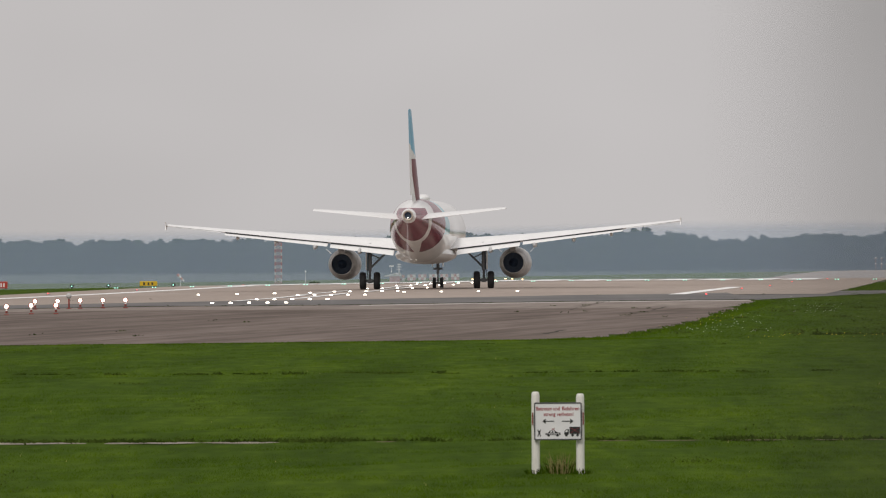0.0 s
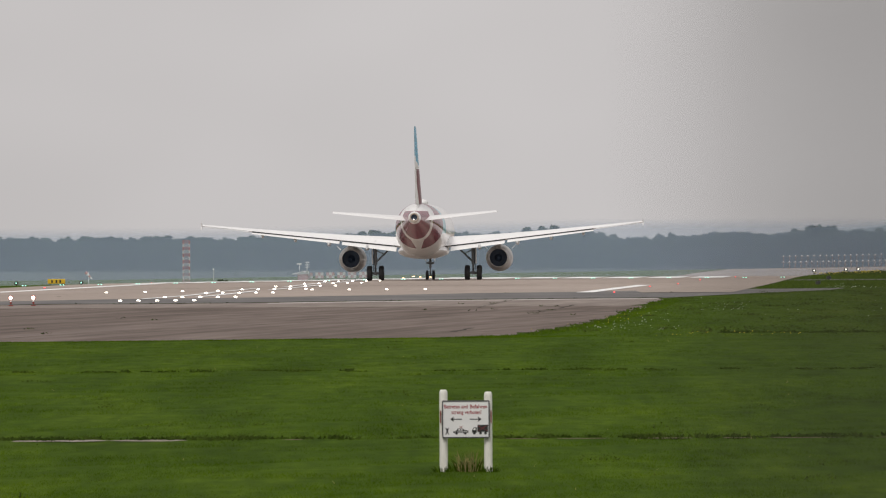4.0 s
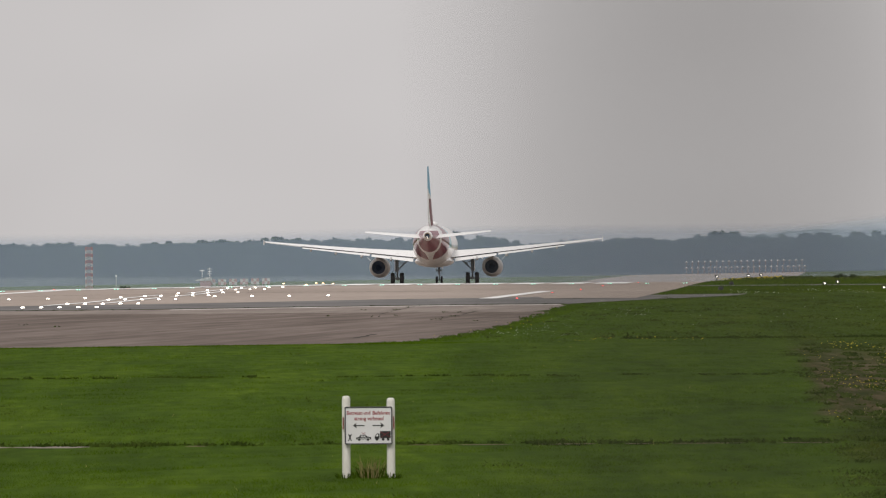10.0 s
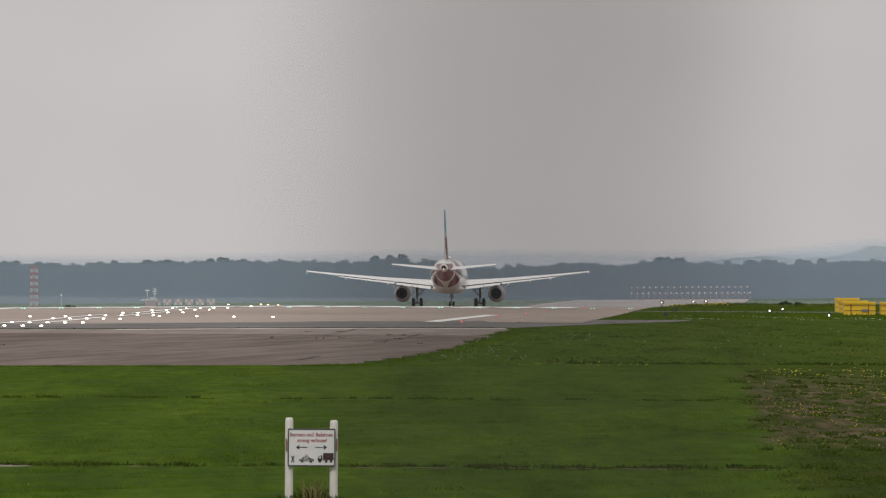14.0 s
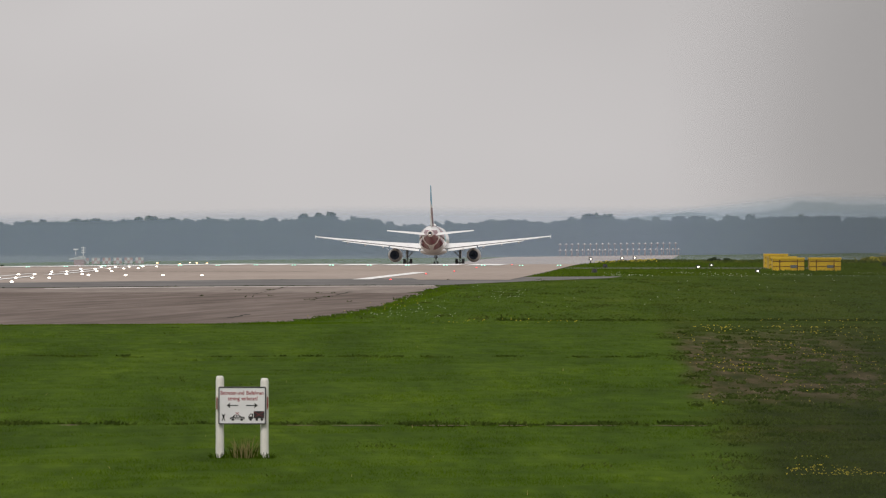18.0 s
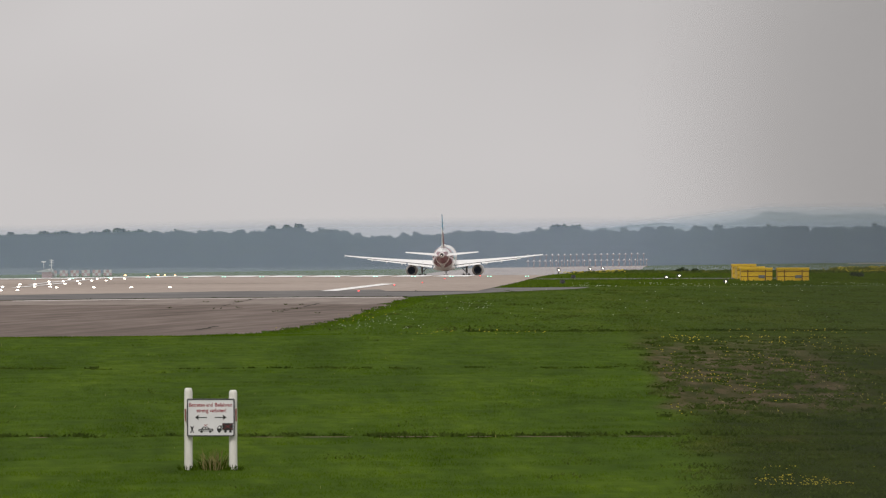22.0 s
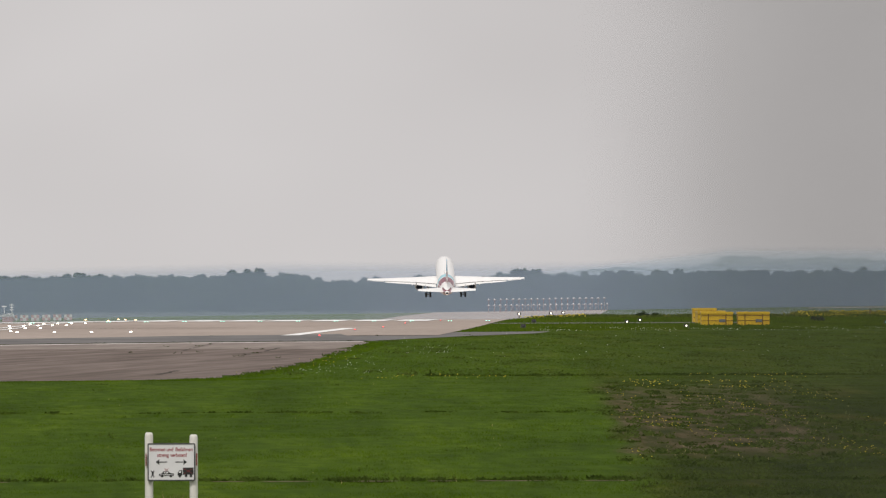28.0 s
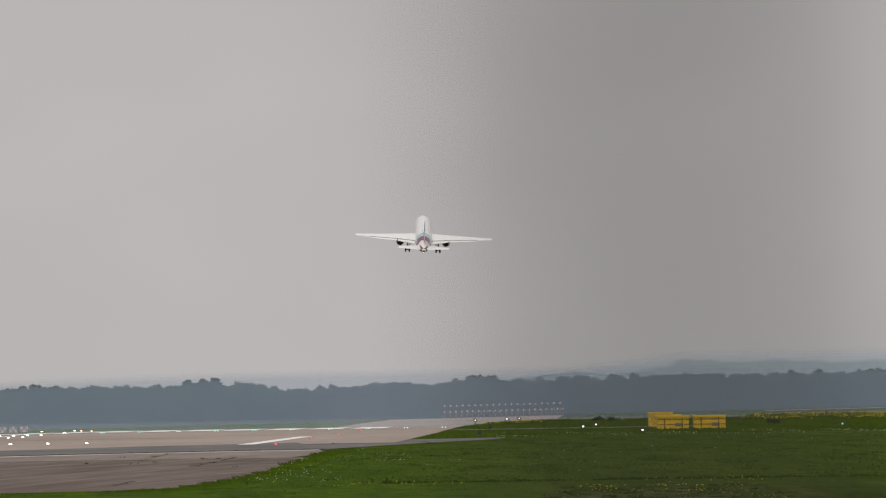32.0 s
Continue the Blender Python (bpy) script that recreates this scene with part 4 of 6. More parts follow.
# ---- yellow ballast boxes ----
def yellow_box(u, y, w, h, depth, twist=0.0):
    x = spot(u, y)
    t = thing("yellow_box", "yellow slatted metal crate standing on the airfield grass", "crate", "yellow crates", at=pose(x, y, float(ground_z(x, y)), 0, 0, twist))
    bm = bmesh.new()
    box(bm, -w / 2, w / 2, 0, depth, 0.06, h - 0.03, 0.015)
    part("body", bm, YELLOW, t)
    for z, k in ((h * 0.72, 0.05), (h * 0.36, 0.045)):
        bm = bmesh.new()
        box(bm, -w / 2 - 0.005, w / 2 + 0.005, -0.022, 0.002, z - k / 2, z + k / 2)
        part("groove", bm, RUST, t, "dark groove")
    for k in (-0.28, 0.28):
        bm = bmesh.new()
        box(bm, k * w - 0.035, k * w + 0.035, -0.035, 0.002, 0.03, h - 0.12)
        part("strap", bm, RUST, t, "dark upright strap")
    bm = bmesh.new()
    box(bm, -w / 2 - 0.03, w / 2 + 0.03, -0.05, depth + 0.03, h - 0.16, h, 0.02)
    part("lid", bm, YELLOW, t)
    for k in (-0.36, 0.36):
        bm = bmesh.new()
        box(bm, k * w - 0.12, k * w + 0.12, 0.0, depth, -0.04, 0.07)
        part("foot", bm, YELLOW, t)
    bm = bmesh.new()
    box(bm, 0.06 * w, 0.26 * w, -0.045, 0.002, h * 0.25, h * 0.46, 0.01)
    part("plate", bm, STEEL, t, "grey metal plate")


RUST = mat("rusty_brown", (0.16, 0.09, 0.02), 0.8, fine=0.2, fine_scale=8)
yellow_box(968, 690, 2.2, 0.97, 1.6)
yellow_box(1033, 690, 2.2, 0.97, 1.6)
yellow_box(958, 720, 2.0, 0.97, 1.6, 4)
yellow_box(946, 745, 1.75, 1.1, 1.6)


# ---- airfield lights ----
def bulb_bm(r, n=10, squash=1.0):
    bm = bmesh.new()
    bmesh.ops.create_uvsphere(bm, u_segments=n, v_segments=6, radius=r)
    bmesh.ops.scale(bm, vec=(1, 1, squash), verts=bm.verts)
    return bm


def inset_light(lamp, label, group, r=0.095, rise=0.045, twin=0.0):
    t = thing("runway_light", label, "light", group)
    bm = bmesh.new()
    tube(bm, (0, 0, -0.03), (0, 0, 0.03), 0.15, 0.12, 12)
    part("base", bm, STEEL, t)
    for off in ((-twin, twin) if twin else (0.0,)):
        b = part("lens", bulb_bm(r, squash=0.45), lamp, t, "", True)
        b.location = (off, 0, rise)
    return t


def put(src, x, y, lift=0.0):
    return copy_thing(src, pose(x, y, float(ground_z(x, y)) + 0.03 + lift))


ROWS = [(468, 0.875), (503, 0.90), (553, 0.94), (607, 0.975), (661, 1.0), (713, 1.03), (753, 1.05)]


def light_x(y):
    """Middle of the approach light rows."""
    return float(np.interp(y, [400, 437, 468, 503, 553, 607, 661, 713, 753], [-22.7, -21.1, -14.6, -13.5, -12.65, -11.75, -10.7, -9.55, -8.6]))


proto_w = inset_light(LAMP_W, "glowing white inset light in the runway concrete", "approach lights")
proto_g = inset_light(LAMP_G, "glowing pale green twin threshold light across the runway", "threshold lights", 0.062, twin=0.11)
proto_r = inset_light(LAMP_R, "small glowing red light beside the runway stripe", "red lights", 0.06)
for k, (y, wide) in enumerate(ROWS):
    for c in range(-2, 3):
        if k or c:
            put(proto_w, light_x(y) + c * wide, y)
proto_w.matrix_world = pose(light_x(468), 468, float(ground_z(light_x(468), 468)) + 0.03)
for c in (-9.8, -7.4, -5.1, -2.9, 2.9, 5.2, 7.5, 9.9):
    put(proto_w, light_x(592) + c * 0.97, 592)
for c in range(-11, 10):
    if c:
        put(proto_g, runway_x(784) + 3.0 * c + 1.3, 782)
proto_g.matrix_world = pose(runway_x(784) + 1.3, 782, float(ground_z(runway_x(784) + 1.3, 782)))
red_spots = ((263, 538), (326, 622), (376, 668), (415, 735), (478, 795))
for u, y in red_spots[1:]:
    put(proto_r, spot(u, y), y)
proto_r.matrix_world = pose(spot(*red_spots[0]), red_spots[0][1], float(ground_z(spot(*red_spots[0]), red_spots[0][1])) + 0.03)


def post_light():
    t = thing("approach_light", "glowing white approach lamp on a short red and white post", "light", "approach posts")
    for k in range(4):
        bm = bmesh.new()
        tube(bm, (0, 0, 0.08 + k * 0.055), (0, 0, 0.135 + k * 0.055), 0.045, n=10)
        part("post_band", bm, RUSTRED if k != 2 else WHITE, t)
    bm = bmesh.new()
    box(bm, -0.1, 0.1, -0.08, 0.08, 0.0, 0.04, 0.015)
    part("base", bm, RUSTRED, t)
    bm = bmesh.new()
    tube(bm, (0, -0.05, 0.36), (0, 0.12, 0.36), 0.11, 0.08, 14)
    part("housing", bm, RUSTRED, t)
    b = part("lens", bulb_bm(0.076), LAMP_W, t, "", True)
    b.location = (0, -0.06, 0.36)
    return t


proto_p = post_light()
for y in (400, 437):
    for c in range(-2, 3):
        x = light_x(y) + c + (0.4 if y == 400 else 0.0)
        if y == 400 and c == 0:
            proto_p.matrix_world = pose(x, y, float(ground_z(x, y)))
        else:
            put(proto_p, x, y)


# ---- far woods, hills, haze sheets ----
def leaf_cloud(rng, centres, radii, per, size):
    """Many small leaf clumps (quads) scattered over the skins of blobs."""
    vs = []
    for c, r in zip(centres, radii):
        d = rng.normal(size=(per, 3))
        d /= np.linalg.norm(d, axis=1)[:, None]
        d[:, 2] = np.where(d[:, 2] < -0.5, -d[:, 2], d[:, 2])
        p = np.array(c) + d * r * rng.uniform(0.62, 1.22, (per, 1)) * np.array((1, 1, 0.85))
        a = rng.normal(size=(per, 3))
        a -= (a * d).sum(1)[:, None] * d * 0.7
        a /= np.linalg.norm(a, axis=1)[:, None]
        b = np.cross(a, d + rng.normal(0, 0.5, (per, 3)))
        b /= np.linalg.norm(b, axis=1)[:, None]
        s = size * rng.uniform(0.6, 1.3, (per, 1))
        vs.append(np.stack([p - a * s - b * s * 0.6, p + a * s - b * s * 0.7, p + a * s * 0.8 + b * s * 0.6, p - a * s * 0.9 + b * s * 0.7], 1))
    return np.concatenate(vs).reshape(-1, 3)


def tree_parts(rng, height):
    """Blob centres and radii of one broad crown on the ground."""
    cs, rs = [], []
    w = height * rng.uniform(0.26, 0.36)
    for _ in range(27):
        a, h = rng.uniform(0, 2 * math.pi), rng.uniform(0.06, 0.92)
        k = w * math.sqrt(max(0.12, 1 - abs(h - 0.4) * 1.3)) * rng.uniform(0.2, 0.85)
        cs.append((k * math.cos(a), k * math.sin(a), h * height))
        rs.append(height * rng.uniform(0.07, 0.15) * (1.1 - 0.35 * h))
    return cs, rs


def quads(n):
    return np.arange(n * 4).reshape(-1, 4).tolist()


def make_tree(rng, height):
    t = thing("tree", "broad leafy deciduous tree at the wood's edge", "tree", "wood edge")
    bm = bmesh.new()
    tube(bm, (0, 0, -0.6), (0.2, 0, height * 0.45), 0.4, 0.22, 8)
    for k in range(4):
        a = k * 1.7
        tube(bm, (0.15, 0, height * (0.28 + 0.05 * k)), (math.cos(a) * height * 0.2, math.sin(a) * height * 0.2, height * (0.5 + 0.07 * k)), 0.16, 0.06, 6)
    part("trunk", bm, BARK, t)
    cs, rs = tree_parts(rng, height)
    v = leaf_cloud(rng, cs, rs, 50, 0.62)
    mesh_object("crown", v.tolist(), quads(len(v) // 4), LEAF, t)
    return t


def build_woods():
    rng = np.random.default_rng(11)
    skyline = border((-1500, 46), (-986, 48), (-700, 49), (-494, 48), (-302, 51.5), (-162, 57), (-62, 53), (60, 55), (148, 66), (220, 54), (298, 45), (400, 48), (478, 55), (560, 52), (628, 64), (690, 56), (748, 59), (850, 57), (948, 62), (1098, 59), (1258, 63), (1800, 60))
    protos = [make_tree(rng, 13.0) for _ in range(9)]
    used = set()
    x = -330.0
    while x < 420:
        y = 3500 + rng.uniform(-18, 18)
        u = x * FOCAL / y
        h = (EYE[2] + (skyline(u) + 0.3) * y / FOCAL - float(ground_z(x, y))) * rng.uniform(0.92, 1.07)
        i = int(rng.integers(0, 9))
        m = pose(x, y, float(ground_z(x, y)) - 0.2, 0, 0, rng.uniform(0, 360))
        if i in used:
            c = copy_thing(protos[i], m)
        else:
            c = protos[i]
            c.matrix_world = m
            used.add(i)
        sc = h / 13.0
        c.scale = (sc * rng.uniform(0.95, 1.3), sc * 1.1, sc)
        x += rng.uniform(3.6, 6.4)
    vs = []
    for y0 in (3530, 3560, 3600):
        x = -360.0
        while x < 450:
            y = y0 + rng.uniform(-12, 12)
            u = x * FOCAL / y
            h = (EYE[2] + (skyline(u) + 0.3) * y / FOCAL - float(ground_z(x, y))) * rng.uniform(0.93, 1.08)
            cs, rs = tree_parts(rng, h)
            g = np.array((x, y, float(ground_z(x, y)) - 0.2))
            vs.append(leaf_cloud(rng, [np.array(c) + g for c in cs], rs, 34, 0.85))
            x += rng.uniform(4.2, 7.4)
    v = np.concatenate(vs)
    tagged(mesh_object("woods", v.tolist(), quads(len(v) // 4), LEAF), "deep green belt of deciduous woods beyond the airfield", "woods", "", "stuff")


build_woods()


def build_hills():
    rng = np.random.default_rng(5)
    crest = border((-2500, 30), (-1000, 36), (200, 40), (398, 48), (550, 53), (698, 61), (850, 68), (930, 74), (985, 88), (1040, 86), (1150, 85), (1266, 80), (1400, 84), (1700, 70), (2600, 50))
    xs = np.arange(-800, 900, 3.0)
    bumps = np.convolve(rng.normal(0, 1, len(xs) + 6), np.ones(7) / 7, mode="valid") * 1.2
    verts, faces = [], []
    prof = ((4560, 0.0), (4600, 0.45), (4640, 0.75), (4680, 1.0), (4720, 0.9), (4790, 0.4))
    for x, b in zip(xs, bumps):
        top = crest(x * FOCAL / 4680) * 4680 / FOCAL + EYE[2]
        for y, k in prof:
            verts.append((x, y, -1 + (top + 1 + b * (k > 0.7)) * k + (rng.uniform(-0.5, 0.5) if k else 0)))
    w = len(prof)
    for i in range(len(xs) - 1):
        for j in range(w - 1):
            a = i * w + j
            faces.append((a, a + w, a + w + 1, a + 1))
    tagged(mesh_object("far_hills", verts, faces, HILL, None, True), "low wooded hills far beyond the woods, pale in the haze", "hills", "", "structure")


build_hills()


# Flat upright sheet, added to imitate haze before all that lies beyond it.
def haze_sheet(name, y, material, top):
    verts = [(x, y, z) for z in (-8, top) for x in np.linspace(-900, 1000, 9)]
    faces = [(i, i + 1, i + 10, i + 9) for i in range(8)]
    ob = tagged(mesh_object(name, verts, faces, material), "see-through bluish sheet standing in for haze over the far airfield", "haze", "", "structure")
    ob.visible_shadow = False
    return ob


haze_sheet("low_haze_sheet", 2520.0, HAZE_LOW, 75)
haze_sheet("ground_haze_sheet", 2512.0, HAZE_GROUND, 6)
haze_sheet("wood_haze_sheet", 3428.0, HAZE, 90)
haze_sheet("far_haze_sheet", 4300.0, HAZE_FAR, 85)




# ---- grass blades, weeds and flowers ----
def blade_field(name, rng, count, y0, y1, left, right, tall, wide, material, label, keep=None, lean=1.3):
    """Upright slim triangles scattered over the ground between two borders."""
    y = y0 * (y1 / y0) ** rng.uniform(0, 1, count)
    lo, hi = left(y), right(y)
    x = lo + (hi - lo) * rng.uniform(0, 1, count)
    if keep is not None:
        k = keep(x, y)
        x, y = x[k], y[k]
    n = len(x)
    z = ground_z(x, y) - 0.012
    h = tall * rng.uniform(0.45, 1.15, n) * (0.9 + 0.12 * np.sin(x * 1.3 + 2 * np.sin(y * 0.21)) * np.sin(y * 0.17 + 0.8 * np.sin(x * 0.5)))
    a = rng.uniform(-0.9, 0.9, n)
    w = wide * rng.uniform(0.6, 1.4, n)
    dx, dy = np.cos(a) * w / 2, np.sin(a) * w / 2
    lx, ly = rng.normal(0, 0.5, n) * h, rng.normal(lean, 0.5, n) * h
    v = np.stack([np.stack([x - dx, y - dy, z], -1), np.stack([x + dx, y + dy, z], -1), np.stack([x + lx, y + ly, z + h], -1)], 1).reshape(-1, 3)
    ob = mesh_object(name, v.tolist(), np.arange(n * 3).reshape(-1, 3).tolist(), material)
    return tagged(ob, label, "grass", "", "stuff")


VIEW_L = lambda y: -1080 * y / FOCAL
VIEW_R = lambda y: 1400 * y / FOCAL
EDGE_X = lambda y: np.interp(y, [283, 284, 292.5, 295.5, 298.3, 299.5, 302.5, 306, 314, 330, 345, 378, 412, 470, 485, 505, 537], [-200, -78, -15, -8.4, -3, -0.5, 1.0, 1.7, 2.5, 3.85, 4.7, 6.05, 7.55, 9.65, 9.9, 12.1, 16.1])


RUT = 309.0


def clumps(name, rng, count, y0, y1, left, right, tall, spread, material, label, per=(10, 34), deep=9.0, leaf=0.045):
    """Low weed clumps, drawn out away from the eye."""
    y = y0 * (y1 / y0) ** rng.uniform(0, 1, count)
    lo, hi = left(y), right(y)
    x = lo + (hi - lo) * rng.uniform(0, 1, count)
    vs = []
    for cx, cy in zip(x, y):
        n = int(rng.integers(*per))
        r = spread * rng.uniform(0.35, 1.3)
        px, py = cx + rng.normal(0, r, n), cy + rng.normal(0, r * deep, n)
        g = ground_z(px, py) - 0.01
        h = tall * rng.uniform(0.3, 1.1) * rng.uniform(0.5, 1.1, n)
        w, a = leaf * rng.uniform(0.5, 1.5, n), rng.uniform(0, 6.28, n)
        vs.append(np.stack([np.stack([px - w, py, g], -1), np.stack([px + w, py, g], -1), np.stack([px + 1.1 * h * np.cos(a), py + 0.5 * h + 0.7 * h * np.sin(a), g + h], -1)], 1).reshape(-1, 3))
    v = np.concatenate(vs)
    tagged(mesh_object(name, v.tolist(), np.arange(len(v)).reshape(-1, 3).tolist(), material), label, "weeds", "", "stuff")


def build_grass():
    rng = np.random.default_rng(21)
    mown = lambda x, y: (x > EDGE_X(y)) & ~((y > 175.0) & (y < 178.4) & (x < -5.0 + 0.8 * np.sin(y * 9.0))) & ~((x > 2.8 + 0.0343 * y) & (x < 5.8 + 0.045 * y) & (y > 192) & (y < 290) & (rng.uniform(0, 1, len(x)) < 0.8))
    blade_field("mown_grass", rng, 260000, 118.0, 303.0, VIEW_L, VIEW_R, 0.045, 0.018, BLADE, "short mown bright green airfield grass", mown)
    far_ok = lambda x, y: (x > EDGE_X(y) + 0.15) & (y < np.interp(x, [9.7, 12, 16, 21.4, 23, 60], [484, 504, 536, 573, 598, 635]))
    blade_field("rough_grass", rng, 70000, 300.0, 600.0, lambda y: EDGE_X(y), VIEW_R, 0.05, 0.045, BLADE, "rougher olive green grass beside the apron", far_ok)
    past = lambda x, y: (y > np.interp(x, [9.7, 12, 17, 23, 34, 60], [567, 576, 591, 602, 618, 633])) & (x > runway_x(y) + 29.7) & ~((y > 724) & (y < 762) & (x < 44))
    blade_field("far_grass", rng, 36000, 556.0, 1000.0, lambda y: runway_x(y) + 29, VIEW_R, 0.2, 0.09, BLADE, "olive grass between taxiway and runway", past)
    clumps("bank_weeds", rng, 900, 868.0, 985.0, lambda y: runway_x(y) + 30.5, VIEW_R, 0.34, 0.4, WEED_PALE, "tall olive weeds on the low bank beside the runway", (6, 18), 3.0, 0.13)
    clumps("bank_grass", rng, 500, 868.0, 985.0, lambda y: runway_x(y) + 30.5, VIEW_R, 0.26, 0.5, DRY_OLIVE, "yellowish tall grass on the low bank beside the runway", (6, 16), 3.0, 0.12)
    clumps("bank_weeds", rng, 420, 905.0, 965.0, lambda y: 0.0635 * y, VIEW_R, 0.55, 0.5, DRY_OLIVE, "tall yellowing weeds on the low bank beside the runway", (8, 26), 2.0, 0.16)
    # ragged taller grass along the apron's border
    blade_field("border_grass", rng, 3200, 300.0, 470.0, lambda y: EDGE_X(y) - 0.1, lambda y: EDGE_X(y) + 0.8, 0.085, 0.045, BLADE, "ragged tall grass along the concrete border")
    blade_field("front_border_grass", rng, 9000, 291.0, 303.0, lambda y: np.maximum(EDGE_X(y) - 0.5, -24.0), lambda y: EDGE_X(y) + 3.0, 0.055, 0.035, BLADE, "uneven grass fringe at the apron's front border")
    # two old wheel ruts that cross the field
    for y0, x0, x1, tall, count, thin, many in ((178.4, -12, 16, 0.075, 6000, -0.1, 6), (241.2, -16, 12, 0.060, 4000, 0.7, 2), (RUT, 8, 28, 0.085, 7000, 0.2, 5)):
        gaps = lambda x, y: np.sin(x * 1.7 + y0) + np.sin(x * 0.63 + 2 * y0) + 0.8 * np.sin(x * 4.1) + rng.normal(0, 0.5, len(x)) > thin + 1.6 * np.abs(y - y0 - 0.2 * np.sin(x * 0.9))
        blade_field("rut_grass", rng, count, y0 - 1.3, y0 + 1.0, lambda y: x0 + 0 * y, lambda y: x1 + 0 * y, tall, 0.035, WEED, "dark tussocky grass along an old wheel rut", gaps, 0.2)
        clumps("rut_tussocks", rng, many * (x1 - x0), y0 - 0.6, y0 + 0.6, lambda y: x0 + 0 * y, lambda y: x1 + 0 * y, tall * 1.3, 0.13, WEED, "uneven dark tussocks along an old wheel rut", (5, 34), 1.5)
    rough = lambda x, y: (x > 2.8 + 0.0343 * y + 0.5 * np.sin(y * 0.4)) & (x < 5.8 + 0.045 * y) & (y > 192) & (np.sin(x * 1.9 + 1.3 * np.sin(y * 0.13)) + np.sin(y * 0.31 + x) + rng.normal(0, 0.7, len(x)) > -0.1)
    soil_l, soil_r = (lambda y: 2.2 + 0.0343 * y), (lambda y: 6.0 + 0.045 * y)
    clumps("weeds", rng, 340, 190.0, 292.0, soil_l, soil_r, 0.075, 0.13, WEED_PALE, "low olive weed clumps on bare brown soil")
    clumps("dark_weeds", rng, 170, 190.0, 294.0, soil_l, soil_r, 0.085, 0.11, WEED, "dark leafy weeds on bare brown soil", (8, 30), 5.0)
    clumps("grass_clumps", rng, 110, 122.0, 296.0, VIEW_L, soil_l, 0.05, 0.22, WEED_PALE, "few darker grass clumps in the mown field", (12, 34), 9.0, 0.02)
    clumps("grass_clumps", rng, 520, 122.0, 190.0, soil_l, VIEW_R, 0.06, 0.22, WEED_PALE, "dull weed clumps in worn grass", (16, 48), 9.0, 0.018)
    clumps("dark_weeds", rng, 150, 122.0, 176.0, soil_l, VIEW_R, 0.075, 0.2, WEED, "dark leafy weeds in worn grass", (24, 70), 4.0, 0.018)
    clumps("grass_clumps", rng, 260, 304.0, 560.0, lambda y: EDGE_X(y) + 0.3, VIEW_R, 0.09, 0.35, WEED_PALE, "darker grass clumps in the rough field")
    clumps("border_weeds", rng, 60, 308.0, 480.0, lambda y: EDGE_X(y) - 0.25, lambda y: EDGE_X(y) + 0.4, 0.10, 0.12, WEED_PALE, "dark ragged weeds along the concrete border", (10, 30), 6.0, 0.03)
    clumps("border_weeds", rng, 60, 308.0, 470.0, lambda y: EDGE_X(y) - 0.3, lambda y: EDGE_X(y) + 0.25, 0.10, 0.10, BLADE, "taller ragged weeds along the concrete border", (10, 30), 6.0, 0.03)
    blade_field("withered_grass", rng, 900, 120.0, 297.0, lambda y: 3.5 + 0.032 * y, VIEW_R, 0.09, 0.012, DRY, "withered straw-coloured stalks on bare soil", rough)
    blade_field("stray_stalks", rng, 70, 120.0, 296.0, VIEW_L, lambda y: 4 + 0.03 * y, 0.08, 0.010, DRY, "few pale stray stalks in the mown grass")


def dots(name, rng, count, y0, y1, left, right, size, rise, material, label, keep=None):
    """Small flower heads: flat little octagonal cups above the grass."""
    y = y0 * (y1 / y0) ** rng.uniform(0, 1, count)
    x = left(y) + (right(y) - left(y)) * rng.uniform(0, 1, count)
    if keep is not None:
        k = keep(x, y)
        x, y = x[k], y[k]
    z = ground_z(x, y) + rise * rng.uniform(0.6, 1.3, len(x))
    s = size * rng.uniform(0.5, 1.2, len(x)) * (0.55 + y / 800)
    vs, fs = [], []
    for i in range(len(x)):
        b = len(vs)
        for k in range(6):
            a = k * math.pi / 3
            vs.append((x[i] + s[i] * math.cos(a), y[i] - 0.02, z[i] + 0.55 * s[i] * math.sin(a)))
        vs.append((x[i], y[i] + 0.02, z[i] - 0.3 * s[i]))
        fs += [(b + k, b + (k + 1) % 6, b + 6) for k in range(6)] + [tuple(range(b, b + 6))]
    return tagged(mesh_object(name, vs, fs, material), label, "flowers", "", "stuff")


WEED = mat("weed_green", (0.022, 0.038, 0.004), 1.0, second=(0.042, 0.062, 0.009), scale=0.7, fine=0.3, fine_scale=4, spec=0.1)
WEED_PALE = mat("weed_olive", (0.034, 0.054, 0.009), 1.0, second=(0.058, 0.076, 0.016), scale=0.9, fine=0.3, fine_scale=4, spec=0.1)
DRY_OLIVE = mat("yellowed_grass", (0.12, 0.115, 0.025), 1.0, second=(0.06, 0.085, 0.014), scale=0.5, fine=0.3, fine_scale=3, spec=0.1)
PETAL_Y = mat("yellow_petals", (0.60, 0.47, 0.03), 0.7, second=(0.40, 0.33, 0.03), scale=3)
PETAL_W = mat("white_petals", (0.66, 0.67, 0.58), 0.7, second=(0.36, 0.40, 0.27), scale=3)
build_grass()


